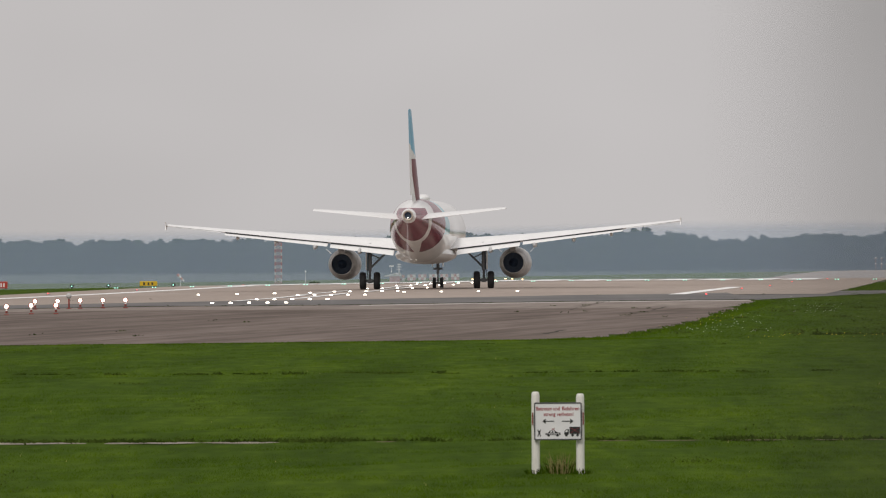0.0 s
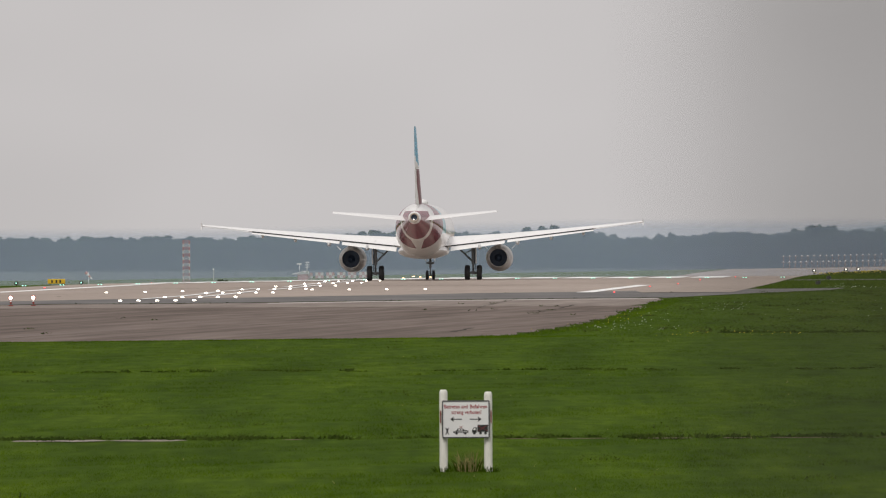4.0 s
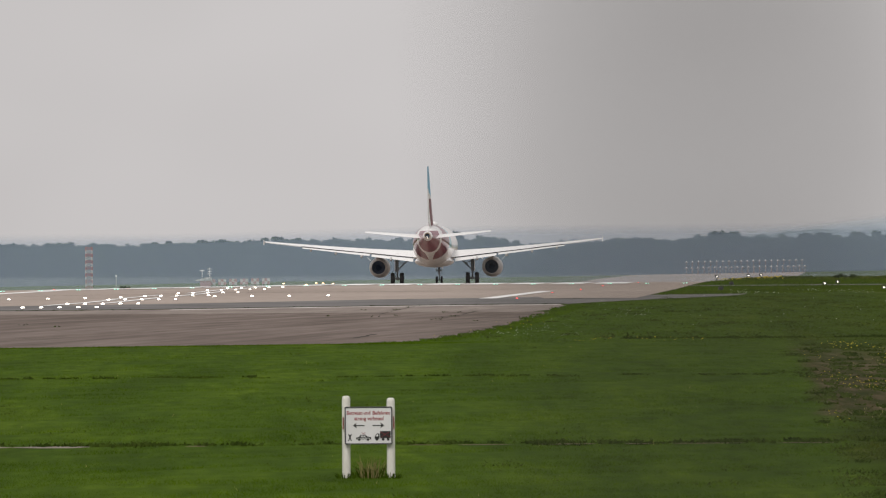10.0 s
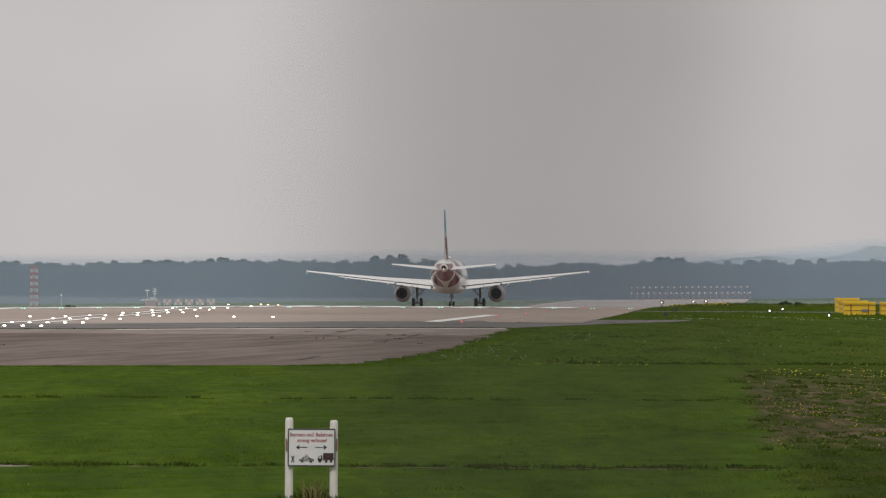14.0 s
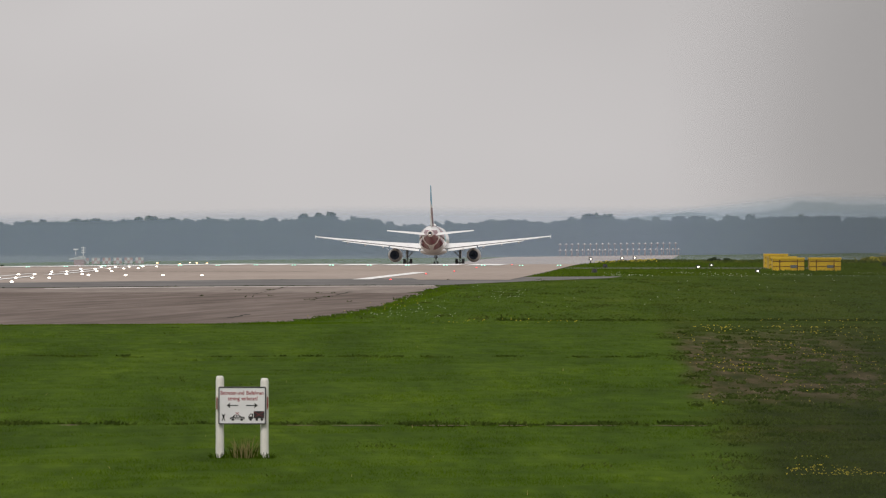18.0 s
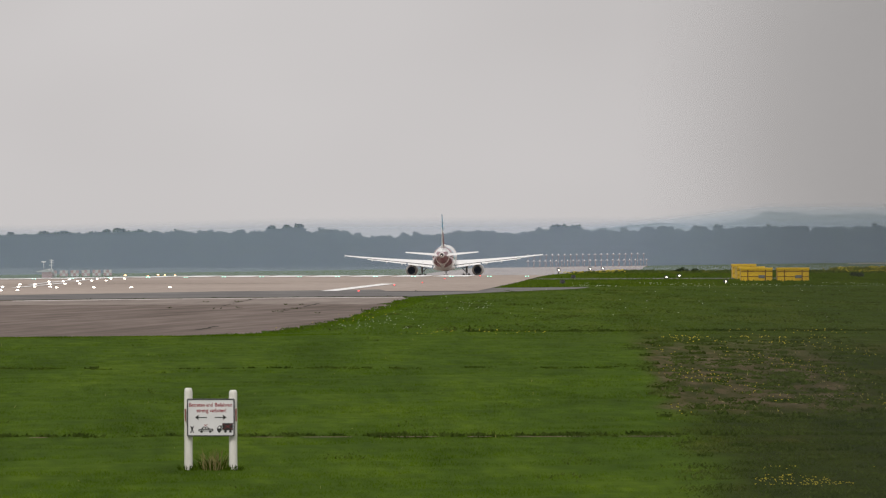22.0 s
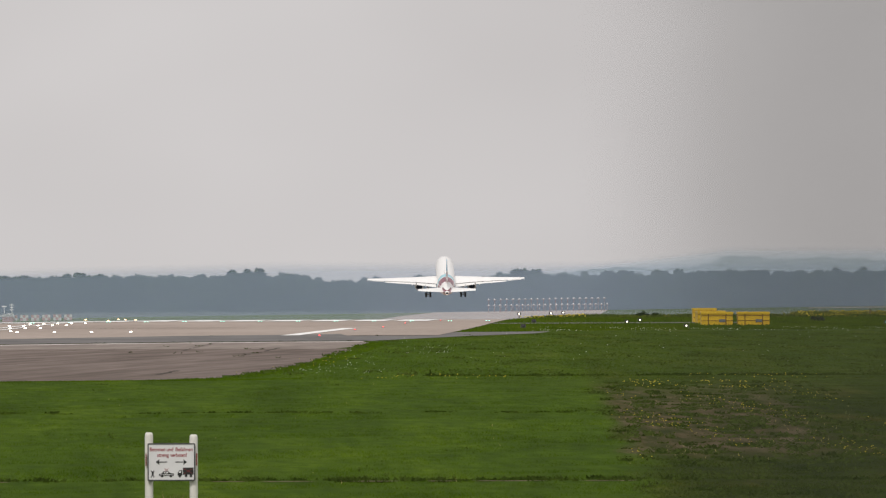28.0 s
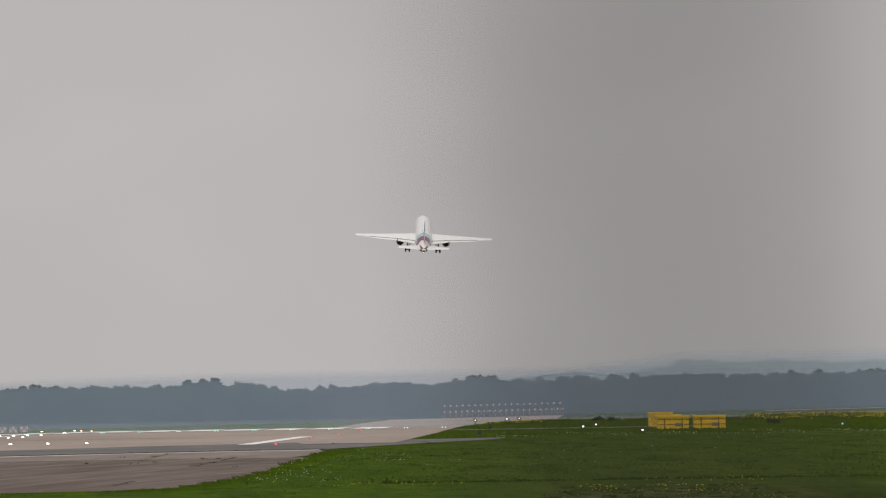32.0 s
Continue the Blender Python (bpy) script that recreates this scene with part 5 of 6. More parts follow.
def build_flowers():
    rng = np.random.default_rng(8)
    clump = lambda f, p, lim: (lambda x, y: np.sin(x * f + p) + np.sin(y * f * 0.22 + 2 * p + 0.5 * x) > lim)
    dots("yellow_flowers", rng, 1500, 192.0, 292.0, lambda y: 2.3 + 0.0343 * y, lambda y: 6.2 + 0.045 * y, 0.017, 0.08, PETAL_Y, "scattered small yellow flowers in rough grass", (lambda x, y: np.sin(x * 2.3 + 0.4) + np.sin(y * 0.11 + 1.3 * x) + rng.normal(0, 0.45, len(x)) > 0.9))
    dots("yellow_flowers", rng, 420, 149.0, 158.0, lambda y: 0.055 * y, lambda y: 0.070 * y, 0.017, 0.07, PETAL_Y, "patch of small yellow flowers in worn grass", clump(2.9, 0.7, 0.3))
    dots("yellow_flowers", rng, 260, 130.0, 138.0, lambda y: 0.062 * y, lambda y: 0.076 * y, 0.016, 0.07, PETAL_Y, "patch of small yellow flowers in dark weeds", clump(2.3, 0.2, 0.2))
    dots("yellow_flowers", rng, 240, 276.0, 294.0, lambda y: 2.8 + 0.0343 * y, lambda y: 5.0 + 0.045 * y, 0.024, 0.09, PETAL_Y, "small yellow flowers at the rim of bare soil", clump(3.1, 2.4, 0.2))
    dots("yellow_flowers", rng, 110, 296.0, 304.0, lambda y: 4 + 0 * y, lambda y: 20 + 0 * y, 0.022, 0.12, PETAL_Y, "thin line of small yellow flowers", clump(0.7, 1.4, 0.2))
    dots("white_flowers", rng, 300, 308.0, 430.0, lambda y: EDGE_X(y) + 0.3, lambda y: EDGE_X(y) + 4.5, 0.017, 0.13, PETAL_W, "small white clover flowers near the apron", clump(1.1, 2.0, 0.3))
    dots("white_flowers", rng, 70, 320.0, 600.0, lambda y: EDGE_X(y) + 1, VIEW_R, 0.018, 0.13, PETAL_W, "small white flowers strewn through the grass")
    dots("white_flowers", rng, 800, 590.0, 650.0, lambda y: 640 * y / FOCAL, VIEW_R, 0.021, 0.10, PETAL_W, "band of white flowers beyond the taxiway",
         (lambda x, y: np.sin(x * 1.1 + 0.9) + np.sin(x * 0.47 + y * 0.07) + rng.normal(0, 0.6, len(x)) > 0.25))
    dots("yellow_flowers", rng, 3000, 850.0, 1000.0, lambda y: runway_x(y) + 30, lambda y: 1400 * y / FOCAL, 0.034, 0.26, PETAL_Y, "band of yellow flowers beside the far runway",
         (lambda x, y: (np.abs(x / y - 0.053) > 0.011) & (np.sin(x * 0.9) + np.sin(x * 0.37 + 1.0) + np.sin(y * 0.2) + rng.normal(0, 0.6, len(x)) > 0.3)))
    dots("yellow_flowers", rng, 900, 900.0, 960.0, lambda y: 0.0635 * y, VIEW_R, 0.045, 0.42, PETAL_Y, "dense yellow flowers on the low bank", (lambda x, y: np.sin(x * 0.9 + 0.6) + np.sin(x * 2.3) + rng.normal(0, 0.7, len(x)) > 0.0))
    dots("yellow_flowers", rng, 16, 302.0, 360.0, lambda y: EDGE_X(y) - 0.1, lambda y: EDGE_X(y) + 1.6, 0.02, 0.2, PETAL_Y, "yellow weeds at the concrete border")


build_flowers()


STRAW = mat("straw", (0.30, 0.24, 0.11), 0.9, second=(0.20, 0.18, 0.07), scale=6, fine=0.2, fine_scale=10, spec=0.1)


def tussock(name, x, y, tall, wide, count, material, label, seed):
    rng = np.random.default_rng(seed)
    t = thing(name, label, "grass", at=pose(x, y, float(ground_z(x, y))))
    vs, fs = [], []
    for k in range(count):
        a, r = rng.uniform(0, 2 * math.pi), wide * math.sqrt(rng.uniform(0, 1)) * 0.35
        bx, by = r * math.cos(a), r * math.sin(a)
        h = tall * rng.uniform(0.4, 1.0)
        lean = rng.normal(0, 0.3, 2) * h + np.array((bx, by)) * 0.8
        w = 0.006
        b = len(vs)
        vs += [(bx - w, by, -0.03), (bx + w, by, -0.03), (bx + lean[0] * 0.4 + w * 0.7, by + lean[1] * 0.4, h * 0.6), (bx + lean[0] * 0.4 - w * 0.7, by + lean[1] * 0.4, h * 0.6), (bx + lean[0], by + lean[1], h)]
        fs += [(b, b + 1, b + 2, b + 3), (b + 3, b + 2, b + 4)]
    mesh_object("blade_clump", vs, fs, material, t)


tussock("grass_tussock", 0.05, 159.1, 0.42, 0.5, 44, STRAW, "dry straw-coloured grass tussock between the sign posts", 3)
tussock("grass_tussock", 0.02, 159.2, 0.26, 0.7, 90, BLADE, "green grass tussock between the sign posts", 4)
tussock("grass_tussock", -0.38, 158.9, 0.12, 0.4, 60, BLADE, "green grass round a sign post", 5)
tussock("grass_tussock", 0.38, 158.9, 0.12, 0.4, 60, BLADE, "green grass round a sign post", 6)


# ---- bare soil, joints and weeds on the concrete ----
def patch(name, x0, x1, y0, y1, material, lift, seed, label, category):
    """A ragged flat patch lying on the ground."""
    rng = np.random.default_rng(seed)
    n = max(6, int((x1 - x0) / 0.25))
    xs = np.linspace(x0, x1, n)
    env = np.sqrt(np.clip(1 - ((xs - (x0 + x1) / 2) / ((x1 - x0) / 2)) ** 4, 0.02, 1))
    mid, half = (y0 + y1) / 2, (y1 - y0) / 2
    vs, fs = [], []
    for x, e in zip(xs, env):
        f, b = mid - half * e * rng.uniform(0.4, 1.0), mid + half * e * rng.uniform(0.4, 1.0)
        for y in (f, (f + b) / 2, b):
            vs.append((x, y, float(ground_z(x, y)) + lift))
    for i in range(n - 1):
        for j in range(2):
            a = i * 3 + j
            fs.append((a, a + 3, a + 4, a + 1))
    return tagged(mesh_object(name, vs, fs, material), label, category, "", "structure")


for k, (x0, x1) in enumerate(((-12.0, -8.3), (-8.35, -6.4), (-6.45, -5.0), (1.6, 2.6), (3.0, 4.1), (4.6, 5.1), (-3.3, -2.9), (0.7, 1.4), (5.4, 6.8), (7.3, 8.4))):
    patch("soil_track", x0, x1, 176.9 + 0.5 * (k > 2), 178.3 - 0.4 * (k > 2), PALESOIL if k < 3 else SOIL, 0.012, 30 + k, "bare pale soil in an old wheel rut", "soil")


def joint(xa, ya, xb, yb, wide, seed, gap=0.0):
    """A weedy crack in the concrete from one point to another."""
    rng = np.random.default_rng(seed)
    n = max(4, int(math.hypot(xb - xa, yb - ya) / 1.5))
    vs, fs = [], []
    for i in range(n + 1):
        s = i / n
        x, y = xa + (xb - xa) * s + rng.normal(0, 0.03), ya + (yb - ya) * s
        w = wide * rng.uniform(0.3, 1.3)
        z = float(ground_z(x, y)) + 0.018
        vs += [(x - w / 2, y - w, z), (x + w / 2, y + w, z)]
        if i and rng.uniform() > gap:
            fs.append((2 * i - 2, 2 * i - 1, 2 * i + 1, 2 * i))
    return tagged(mesh_object("joint", vs, fs, JOINT), "dark weedy joint in the old concrete", "joint", "", "structure")


for k, (xa, ya, xb, yb, w, g) in enumerate(((0.5, 412, 2.4, 477, 0.10, 0.15), (2.6, 378, 4.0, 410, 0.10, 0.7), (4.0, 410, 4.7, 428, 0.2, 0.05), (-0.4, 314, 0.2, 325, 0.2, 0.05), (-18.8, 369, -16.6, 371, 0.5, 0.1),
                                            (-30, 330, -8, 420, 0.13, 0.3), (-24, 318, -2, 424, 0.12, 0.4), (-40, 340, -16, 424, 0.13, 0.3), (-14, 303, 1, 380, 0.12, 0.4), (-20, 306, -9, 352, 0.12, 0.3))):
    joint(xa, ya, xb, yb, w, 60 + k, g)
tagged(sheet("cross_joint", [663.0, 664.4], lambda y: runway_x(y) - 18, lambda y: runway_x(y) + 14, 12, JOINT, 0.05), "dark joint across the runway", "joint", "", "structure")


def weed_tufts():
    rng = np.random.default_rng(77)
    vs, fs = [], []
    spots = [(q, ASPHALT_NEAR(q) + rng.uniform(-1, 1)) for q in (-14.5 + 0.7 * k + rng.uniform(-0.3, 0.3) for k in range(34)) if rng.uniform() > 0.45]
    spots += [(2.7, 380), (3.0, 388), (3.4, 397), (3.3, 421), (3.9, 420), (4.0, 373), (1.2, 443), (1.8, 461), (-0.2, 440)]
    spots += [(rng.uniform(-25, 2), rng.uniform(305, 420)) for _ in range(9)]
    spots += [(q, ASPHALT_NEAR(q) + rng.normal(0, 1.5)) for q in rng.uniform(-30, 9, 16)] + [(rng.uniform(-34, 12), 545.6) for _ in range(4)]
    for x, y in spots:
        g = float(ground_z(x, y)) + 0.012
        for _ in range(int(rng.integers(3, 9))):
            h, a = rng.uniform(0.015, 0.07), rng.uniform(0, 6.28)
            bx, by = x + rng.normal(0, 0.09), y + rng.normal(0, 1.2)
            b = len(vs)
            vs += [(bx - 0.03, by, g), (bx + 0.03, by, g), (bx + 0.08 * math.cos(a), by + 0.08 * math.sin(a), g + h)]
            fs.append((b, b + 1, b + 2))
    tagged(mesh_object("concrete_weeds", vs, fs, WEED), "small dark weeds growing from concrete joints", "weeds", "", "stuff")


weed_tufts()


# ---- masts, signs and small fixtures of the airfield ----
def lattice_mast(u, y, top_e, wide):
    """Red and white lattice mast."""
    x = spot(u, y)
    z0 = float(ground_z(x, y))
    z1 = EYE[2] - top_e * y / FOCAL
    t = thing("lattice_mast", "tall red and white lattice mast on the airfield grass", "mast", at=pose(x, y, z0))
    h = z1 - z0
    n = 13
    w = wide / 2
    for k in range(n):
        a, b = h * k / n, h * (k + 1) / n
        bm = bmesh.new()
        for sx in (-w, w):
            for sy in (-w, w):
                tube(bm, (sx, sy, a), (sx, sy, b), 0.17 if k % 2 else 0.13, n=6)
        for sy in (-w, w):
            tube(bm, (-w, sy, a), (w, sy, b), 0.06, n=5)
            tube(bm, (w, sy, a), (-w, sy, b), 0.06, n=5)
            tube(bm, (-w, sy, b), (w, sy, b), 0.05, n=5)
        for sx in (-w, w):
            tube(bm, (sx, -w, a), (sx, w, b), 0.05, n=5)
        part("mast_section", bm, HAZED_RED if k % 2 == 0 else GREYED_WHITE, t)


lattice_mast(-494, 2810, -45, 1.8)


def thin_mast(u, y, h):
    x = spot(u, y)
    t = thing("thin_mast", "thin pale pole with a small white head", "mast", at=pose(x, y, float(ground_z(x, y))))
    bm = bmesh.new()
    tube(bm, (0, 0, -0.1), (0, 0, h), 0.11, 0.08, 8)
    part("pole", bm, GREYED_WHITE, t)
    bm = bmesh.new()
    tube(bm, (0, 0, h - 0.1), (0, 0, h + 0.45), 0.2, 0.14, 10)
    part("head", bm, WHITE, t)
    bm = bmesh.new()
    box(bm, -0.4, 0.4, -0.4, 0.4, 0, 0.2, 0.03)
    part("footing", bm, PALE, t)


thin_mast(-446, 2810, 3.6)


def bar_mast(height, lamp):
    t = thing("approach_mast", "slim red and white approach light mast, lit", "mast", "approach masts")
    for k in range(3):
        bm = bmesh.new()
        tube(bm, (0, 0, height * k / 3), (0, 0, height * (k + 1) / 3), 0.1, n=6)
        part("mast_band", bm, MAST_RED if k % 2 == 0 else MAST_GREY, t)
    bm = bmesh.new()
    box(bm, -0.62, 0.62, -0.12, 0.12, height, height + 0.2)
    part("lamp_bar", bm, MAST_GREY, t)
    b = part("lamp", bulb_bm(0.17, 8), lamp, t, "", True)
    b.location = (0, -0.15, height + 0.34)
    return t


LAMP_FAR = mat("lamp_far", (0.9, 0.86, 0.85), glow=0.12)
# Muted mast colours carry the haze that lies before the far masts.
MAST_RED = mat("mast_red", (0.20, 0.12, 0.115), 0.7, fine=0.2, fine_scale=3)
MAST_GREY = mat("mast_grey", (0.36, 0.325, 0.33), 0.7, fine=0.2, fine_scale=3)
for height, y, u0, u1, count in ((4.0, 3330, 563, 768, 20), (2.1, 3240, 563, 773, 22)):
    proto = bar_mast(height, LAMP_FAR)
    for k in range(count):
        x = spot(u0 + (u1 - u0) * k / (count - 1), y)
        m = pose(x, y, float(ground_z(x, y)))
        if k:
            copy_thing(proto, m)
        else:
            proto.matrix_world = m


def field_sign(u, y, w, h, lift, material, label):
    x = spot(u, y)
    t = thing("taxiway_sign", label, "sign", at=pose(x, y, float(ground_z(x, y))))
    bm = bmesh.new()
    box(bm, -w / 2, w / 2, -0.12, 0.12, lift, lift + h, 0.03)
    part("panel", bm, material, t)
    for s in (-0.35, 0.35):
        bm = bmesh.new()
        tube(bm, (s * w, 0, -0.05), (s * w, 0, lift + 0.02), 0.05, n=8)
        part("leg", bm, STEEL, t)
    for k in (-0.25, 0.0, 0.22):
        bm = bmesh.new()
        box(bm, k * w - 0.05 * w, k * w + 0.05 * w, -0.13, -0.119, lift + 0.2 * h, lift + 0.75 * h)
        part("print_bar", bm, BLACK if material is YELLOW else WHITE, t)


field_sign(-724, 850, 1.5, 0.40, 0.10, YELLOW, "yellow taxiway sign standing in the grass")
field_sign(-985, 850, 1.1, 0.6, 0.10, RED, "red runway sign standing in the grass")


def windsock(u, y):
    x = spot(u, y)
    t = thing("windsock", "faded red and white windsock on a short pole", "windsock", at=pose(x, y, float(ground_z(x, y))) @ Matrix.Scale(1.7, 4))
    bm = bmesh.new()
    tube(bm, (0, 0, 0), (0, 0, 2.2), 0.05, 0.04, 8)
    part("pole", bm, WHITE, t)
    for k in range(4):
        bm = bmesh.new()
        p = lambda s: (-0.55 + 1.1 * s, 0, 2.1 - 1.15 * s)
        tube(bm, p(k / 4), p((k + 1) / 4), 0.26 - 0.035 * k, 0.26 - 0.035 * (k + 1), 12)
        part("sock_band", bm, SOCK if k % 2 == 0 else WHITE, t)


SOCK = mat("sock_cloth", (0.55, 0.20, 0.16), 0.8, fine=0.1, fine_scale=10)
windsock(-667, 2800)


def equipment_site(u, y):
    """Landing aid station: hut, antenna pole and a row of checkered screens."""
    x = spot(u, y)
    z = float(ground_z(x, y))
    t = thing("equipment_hut", "small pale airfield hut with a roof antenna", "hut", at=pose(x, y, z) @ Matrix.Scale(1.35, 4))
    bm = bmesh.new()
    box(bm, -1.1, 1.1, -0.9, 0.9, 0, 1.5, 0.03)
    part("walls", bm, CHECK_RED, t)
    bm = bmesh.new()
    loft(bm, [[(-2.2, s, 1.4), (1.3, s, 1.5), (1.3, s, 2.1), (0.2, s, 2.15), (-2.2, s, 1.55)] for s in (-1.1, 1.1)])
    part("roof", bm, NACELLE, t)
    bm = bmesh.new()
    tube(bm, (0.9, 0, 2.0), (0.9, 0, 4.2), 0.06, n=6)
    for k in (2.9, 3.4, 3.9):
        tube(bm, (0.4, 0, k), (1.4, 0, k), 0.05, n=6)
    box(bm, -1.2, -0.2, -0.05, 0.05, 3.5, 3.7)
    tube(bm, (-0.7, 0, 2.2), (-0.7, 0, 3.5), 0.05, n=6)
    part("antenna", bm, WHITE, t, "white antenna mast and bars")
    for k in range(6):
        xs = x + 1.6 + 3.1 * k
        s = thing("marker_board", "red and white checkered marker board in the grass", "board", "marker boards", at=pose(xs, y, float(ground_z(xs, y))) @ Matrix.Scale(1.35, 4))
        for i in range(3):
            for j in range(2):
                bm = bmesh.new()
                box(bm, -0.85 + 0.57 * i, -0.28 + 0.57 * i, -0.05, 0.05, 0.5 + 0.62 * j, 1.12 + 0.62 * j)
                part("check", bm, CHECK_RED if (i + j + k) % 2 else GREYED_WHITE, s)
        for e in (-0.7, 0.7):
            bm = bmesh.new()
            tube(bm, (e, 0.03, -0.1), (e, 0.03, 0.55), 0.05, n=6)
            part("leg", bm, STEEL, s)


equipment_site(-288, 2800)


def edge_lamp(u, y, lamp, h=0.35, label="short black edge lamp glowing white beside the runway"):
    x = spot(u, y)
    t = thing("edge_lamp", label, "light", "edge lamps", at=pose(x, y, float(ground_z(x, y))))
    bm = bmesh.new()
    tube(bm, (0, 0, -0.05), (0, 0, h * 0.6), 0.05, n=8)
    part("stem", bm, BLACK, t)
    bm = bmesh.new()
    tube(bm, (0, 0.03, max(0.0, h - 0.11)), (0, 0.03, h + 0.13), 0.19, 0.14, 12)
    part("head", bm, BLACK, t)
    b = part("lens", bulb_bm(0.05, 8), lamp, t, "", True)
    b.location = (0, -0.17, h)


for u, y in ((617, 880), (673, 900), (695, 905), (808, 735), (831, 770), (913, 655)):
    edge_lamp(u, y, LAMP_W, 0.5 if y > 800 else 0.14)
for u, y in ((1268, 700), (-860, 820), (-795, 830), (-680, 800)):
    edge_lamp(u, y, LAMP_G, 0.2, "short black edge lamp glowing pale green")
for u, y in ((624, 640), (643, 735)):
    edge_lamp(u, y, BLACK, 0.2, "short black unlit edge lamp beside the taxiway")


def round_lamp(u, y):
    x = spot(u, y)
    t = thing("approach_lamp", "unlit round grey approach lamp on a thin red post", "light", at=pose(x, y, float(ground_z(x, y)) + 0.03))
    bm = bmesh.new()
    tube(bm, (0, 0, 0), (0, 0, 0.46), 0.035, n=10)
    part("post", bm, RUSTRED, t)
    bm = bmesh.new()
    box(bm, -0.12, 0.12, -0.1, 0.1, 0, 0.025, 0.01)
    part("base", bm, RUSTRED, t)
    head = part("head", bulb_bm(0.125, 12), NACELLE, t, "round grey lamp housing", True)
    head.location = (0, 0, 0.57)
    bm = bmesh.new()
    tube(bm, (0, -0.115, 0.57), (0, -0.135, 0.57), 0.075, 0.06, 14)
    part("glass", bm, GREYED_WHITE, t)


round_lamp(-865, 437)
proto_a = inset_light(LAMP_A, "glowing amber inset light in the runway", "amber lights", 0.1)
proto_a.matrix_world = pose(spot(-110, 850), 850, float(ground_z(spot(-110, 850), 850)))
for u, y, lamp in ((-745, 690, LAMP_R), (-902, 650, LAMP_R), (-556, 1010, LAMP_R), (-424, 1020, LAMP_R), (-92, 860, LAMP_A), (-80, 900, LAMP_A), (-62, 940, LAMP_A), (-150, 830, LAMP_A)):
    put(proto_r if lamp is LAMP_R else proto_a, spot(u, y), y, 0.1)


# bushes beside the runway
def bush(u, y, w, h, seed):
    x = spot(u, y)
    rng = np.random.default_rng(seed)
    t = thing("bush", "low dark green bush beside the runway", "bush", at=pose(x, y, float(ground_z(x, y))))
    bm = bmesh.new()
    for k in range(5):
        a = k * 1.3
        tube(bm, (0, 0, -0.1), (math.cos(a) * w * 0.3, math.sin(a) * w * 0.2, h * 0.7), 0.03, 0.01, 5)
    part("stems", bm, BARK, t)
    cs = [(rng.uniform(-0.4, 0.4) * w, rng.uniform(-0.2, 0.2) * w, h * rng.uniform(0.12, 0.55)) for _ in range(9)]
    v = leaf_cloud(rng, cs, [h * 0.36] * 9, 60, 0.06)
    mesh_object("leaves", v.tolist(), quads(len(v) // 4), LEAF, t)


bush(1281, 950, 0.9, 0.5, 3)
bush(1172, 980, 0.8, 0.35, 4)


def marker_post(u, y, h):
    x = spot(u, y)
    t = thing("marker_post", "thin dark wooden marker post in the grass", "post", at=pose(x, y, float(ground_z(x, y))))
    bm = bmesh.new()
    tube(bm, (0, 0, -0.1), (0.02, 0, h), 0.07, 0.06, 8)
    part("post", bm, BARK, t)
    bm = bmesh.new()
    tube(bm, (0.02, 0, h - 0.01), (0.02, 0, h + 0.03), 0.075, 0.03, 8)
    part("cap", bm, BARK, t)


marker_post(1239, 900, 0.75)
sheet("far_taxiway", steps(3120, 3240, 20), lambda y: 1130 * y / FOCAL, lambda y: 1700 * y / FOCAL, 20, PALE, 0.08, label="pale far taxiway across the airfield grass", category="taxiway")
bush(845, 900, 2.2, 0.6, 1)
bush(1150, 760, 1.6, 0.5, 2)
bush(-430, 1100, 1.2, 0.6, 3)


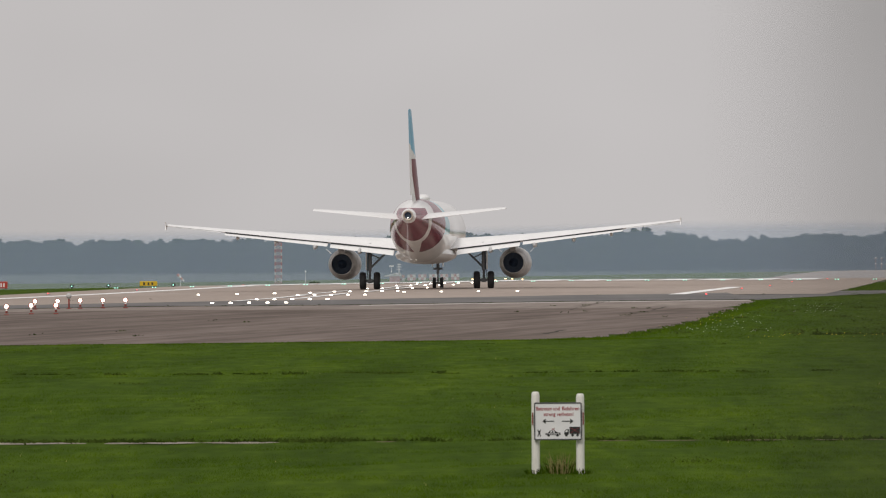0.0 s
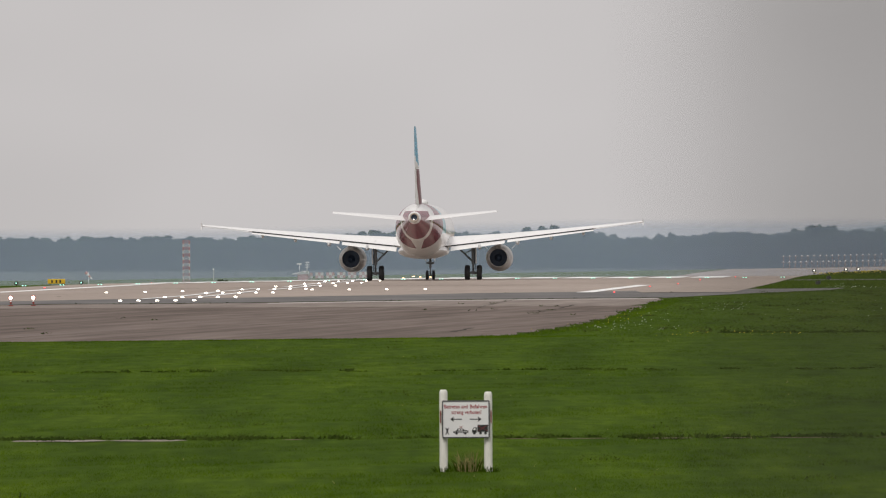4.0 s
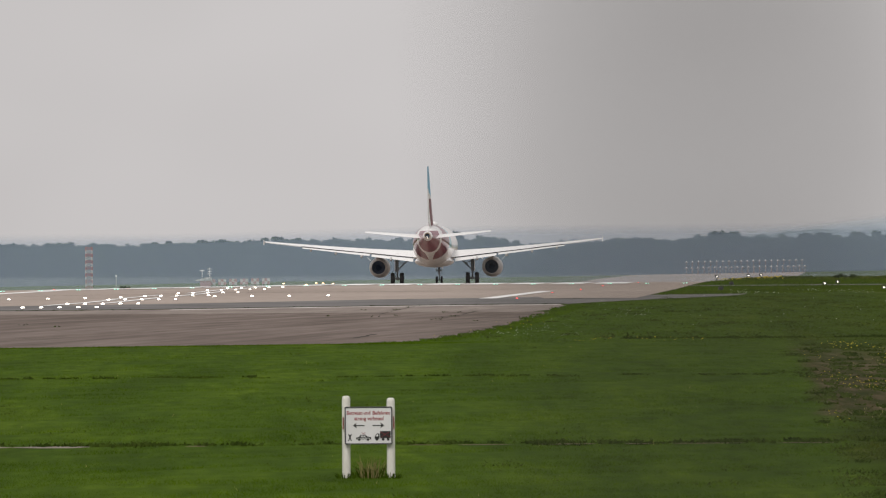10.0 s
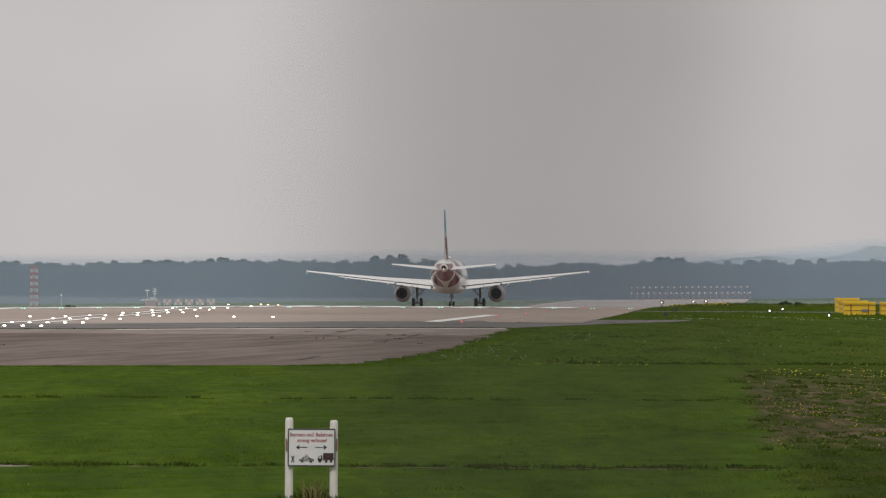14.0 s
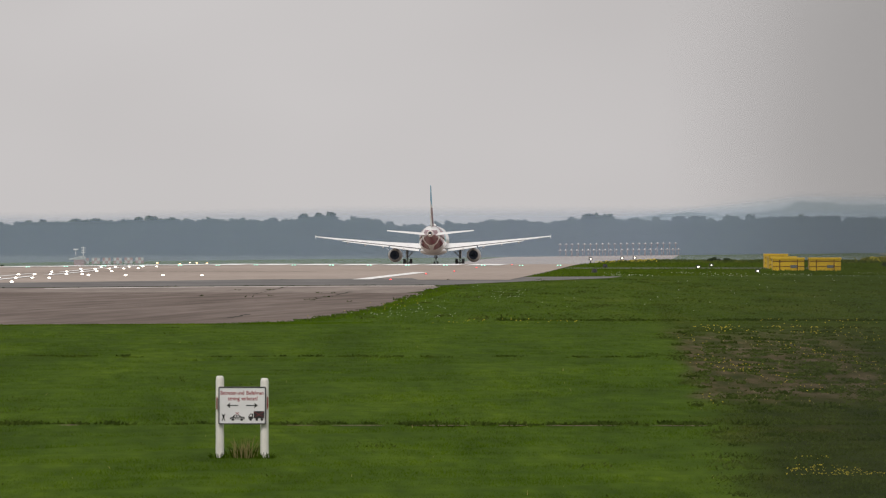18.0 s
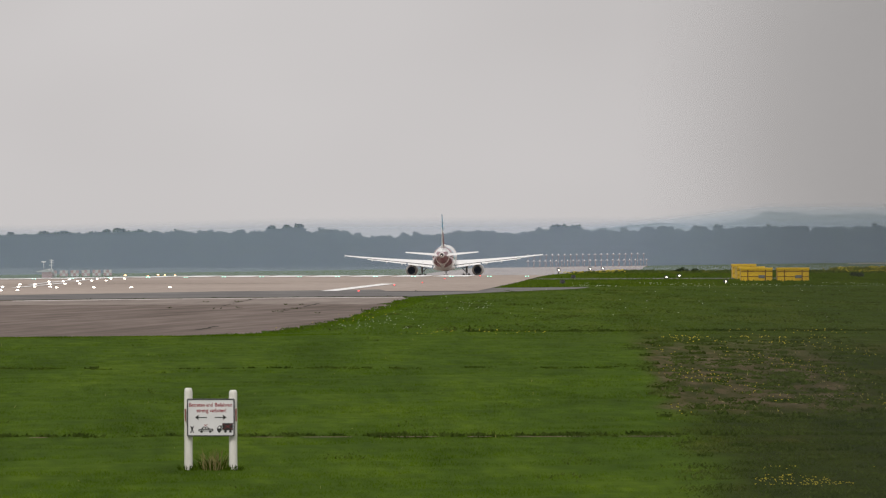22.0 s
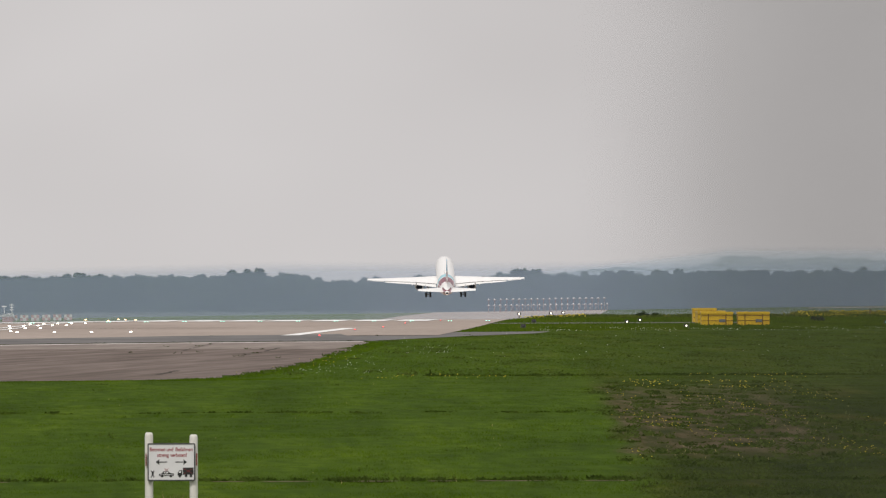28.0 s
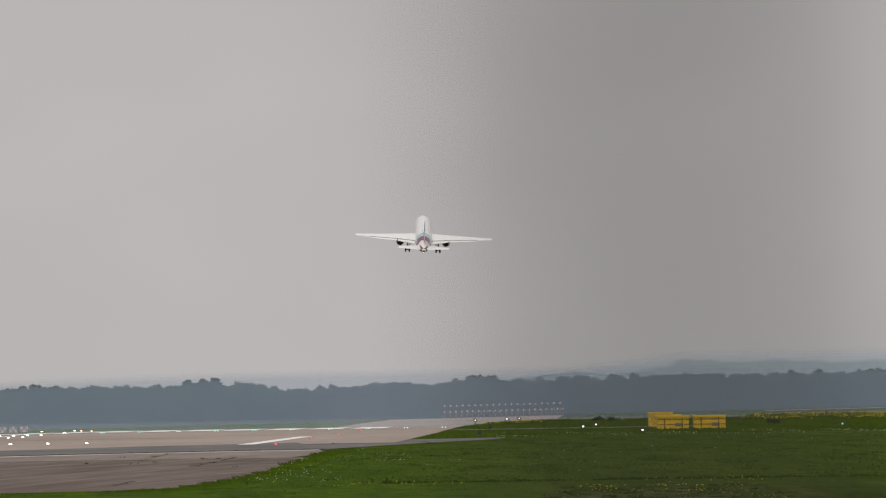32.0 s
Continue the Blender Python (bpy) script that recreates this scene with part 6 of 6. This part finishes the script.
# ---- what moves ----
def motions():
    rows = [
        (0, -8.68, 657.7, 0.25, 0.0, -0.25, 2.66), (1, -7.45, 681.7, 0.30, 0.0, -0.25, 2.53), (2, -6.02, 707.9, 0.36, 0.0, -0.25, 2.40), (3, -4.55, 736.3, 0.42, 0.0, -0.24, 2.15),
        (4, -3.18, 766.9, 0.49, 0.0, -0.24, 1.90), (5, -1.88, 799.7, 0.55, 0.0, -0.24, 1.77), (6, -0.52, 834.8, 0.60, 0.0, -0.24, 1.65), (7, 0.71, 872.3, 0.55, 0.0, -0.24, 2.05),
        (8, 2.44, 912.0, 0.49, 0.0, -0.23, 2.35), (9, 4.53, 954.1, 0.42, 0.0, -0.23, 2.38), (10, 6.74, 998.6, 0.35, 0.0, -0.23, 2.40), (11, 8.87, 1045.4, 0.27, 0.0, -0.23, 2.35),
        (12, 11.30, 1094.6, 0.19, 0.0, -0.23, 2.40), (13, 13.83, 1146.1, 0.11, 0.0, -0.22, 2.45), (14, 16.43, 1199.9, -0.02, 0.0, -0.22, 2.50), (15, 19.15, 1256.0, -0.15, 0.0, -0.22, 2.55),
        (16, 21.97, 1314.3, -0.28, 0.0, -0.22, 2.60), (17, 24.89, 1374.7, -0.42, 0.0, -0.22, 2.61), (18, 27.89, 1437.2, -0.57, 0.0, -0.21, 2.62), (19, 30.96, 1501.6, -0.72, 0.0, -0.21, 2.63),
        (20, 33.93, 1568.0, -0.93, 0.0, -0.21, 2.63), (21, 37.25, 1636.1, -1.16, 0.4, -0.21, 2.64), (22, 40.45, 1705.8, -1.39, 1.2, -0.21, 2.65), (23, 43.67, 1777.1, -1.61, 2.4, -0.20, 2.66),
        (24, 47.10, 1849.7, -1.78, 4.6, -0.20, 2.38), (25, 50.23, 1923.6, -1.74, 7.2, -0.20, 2.10), (26, 53.36, 1998.5, -1.40, 9.5, -0.27, 1.55), (27, 56.60, 2074.5, 0.50, 11.2, -0.33, 1.00),
        (28, 59.87, 2151.2, 4.20, 12.7, -0.40, 0.70), (29, 63.22, 2228.7, 10.90, 13.6, 0.20, 0.75), (30, 66.69, 2306.7, 19.85, 14.2, 1.00, 0.80), (31, 70.40, 2385.2, 30.98, 14.7, 2.00, 0.85),
        (32, 74.45, 2464.1, 42.32, 15.0, 3.00, 0.90),
    ]
    for leg in GEAR_LEGS:
        walk(leg, [(0, pose(0, 0, 0)), (24.5, pose(0, 0, 0)), (26, pose(0, 0, -0.42)), (32, pose(0, 0, -0.42))])
    walk(airliner, [(t, pose(x, y, z, pitch, bank, -turn)) for t, x, y, z, pitch, bank, turn in rows])


motions()
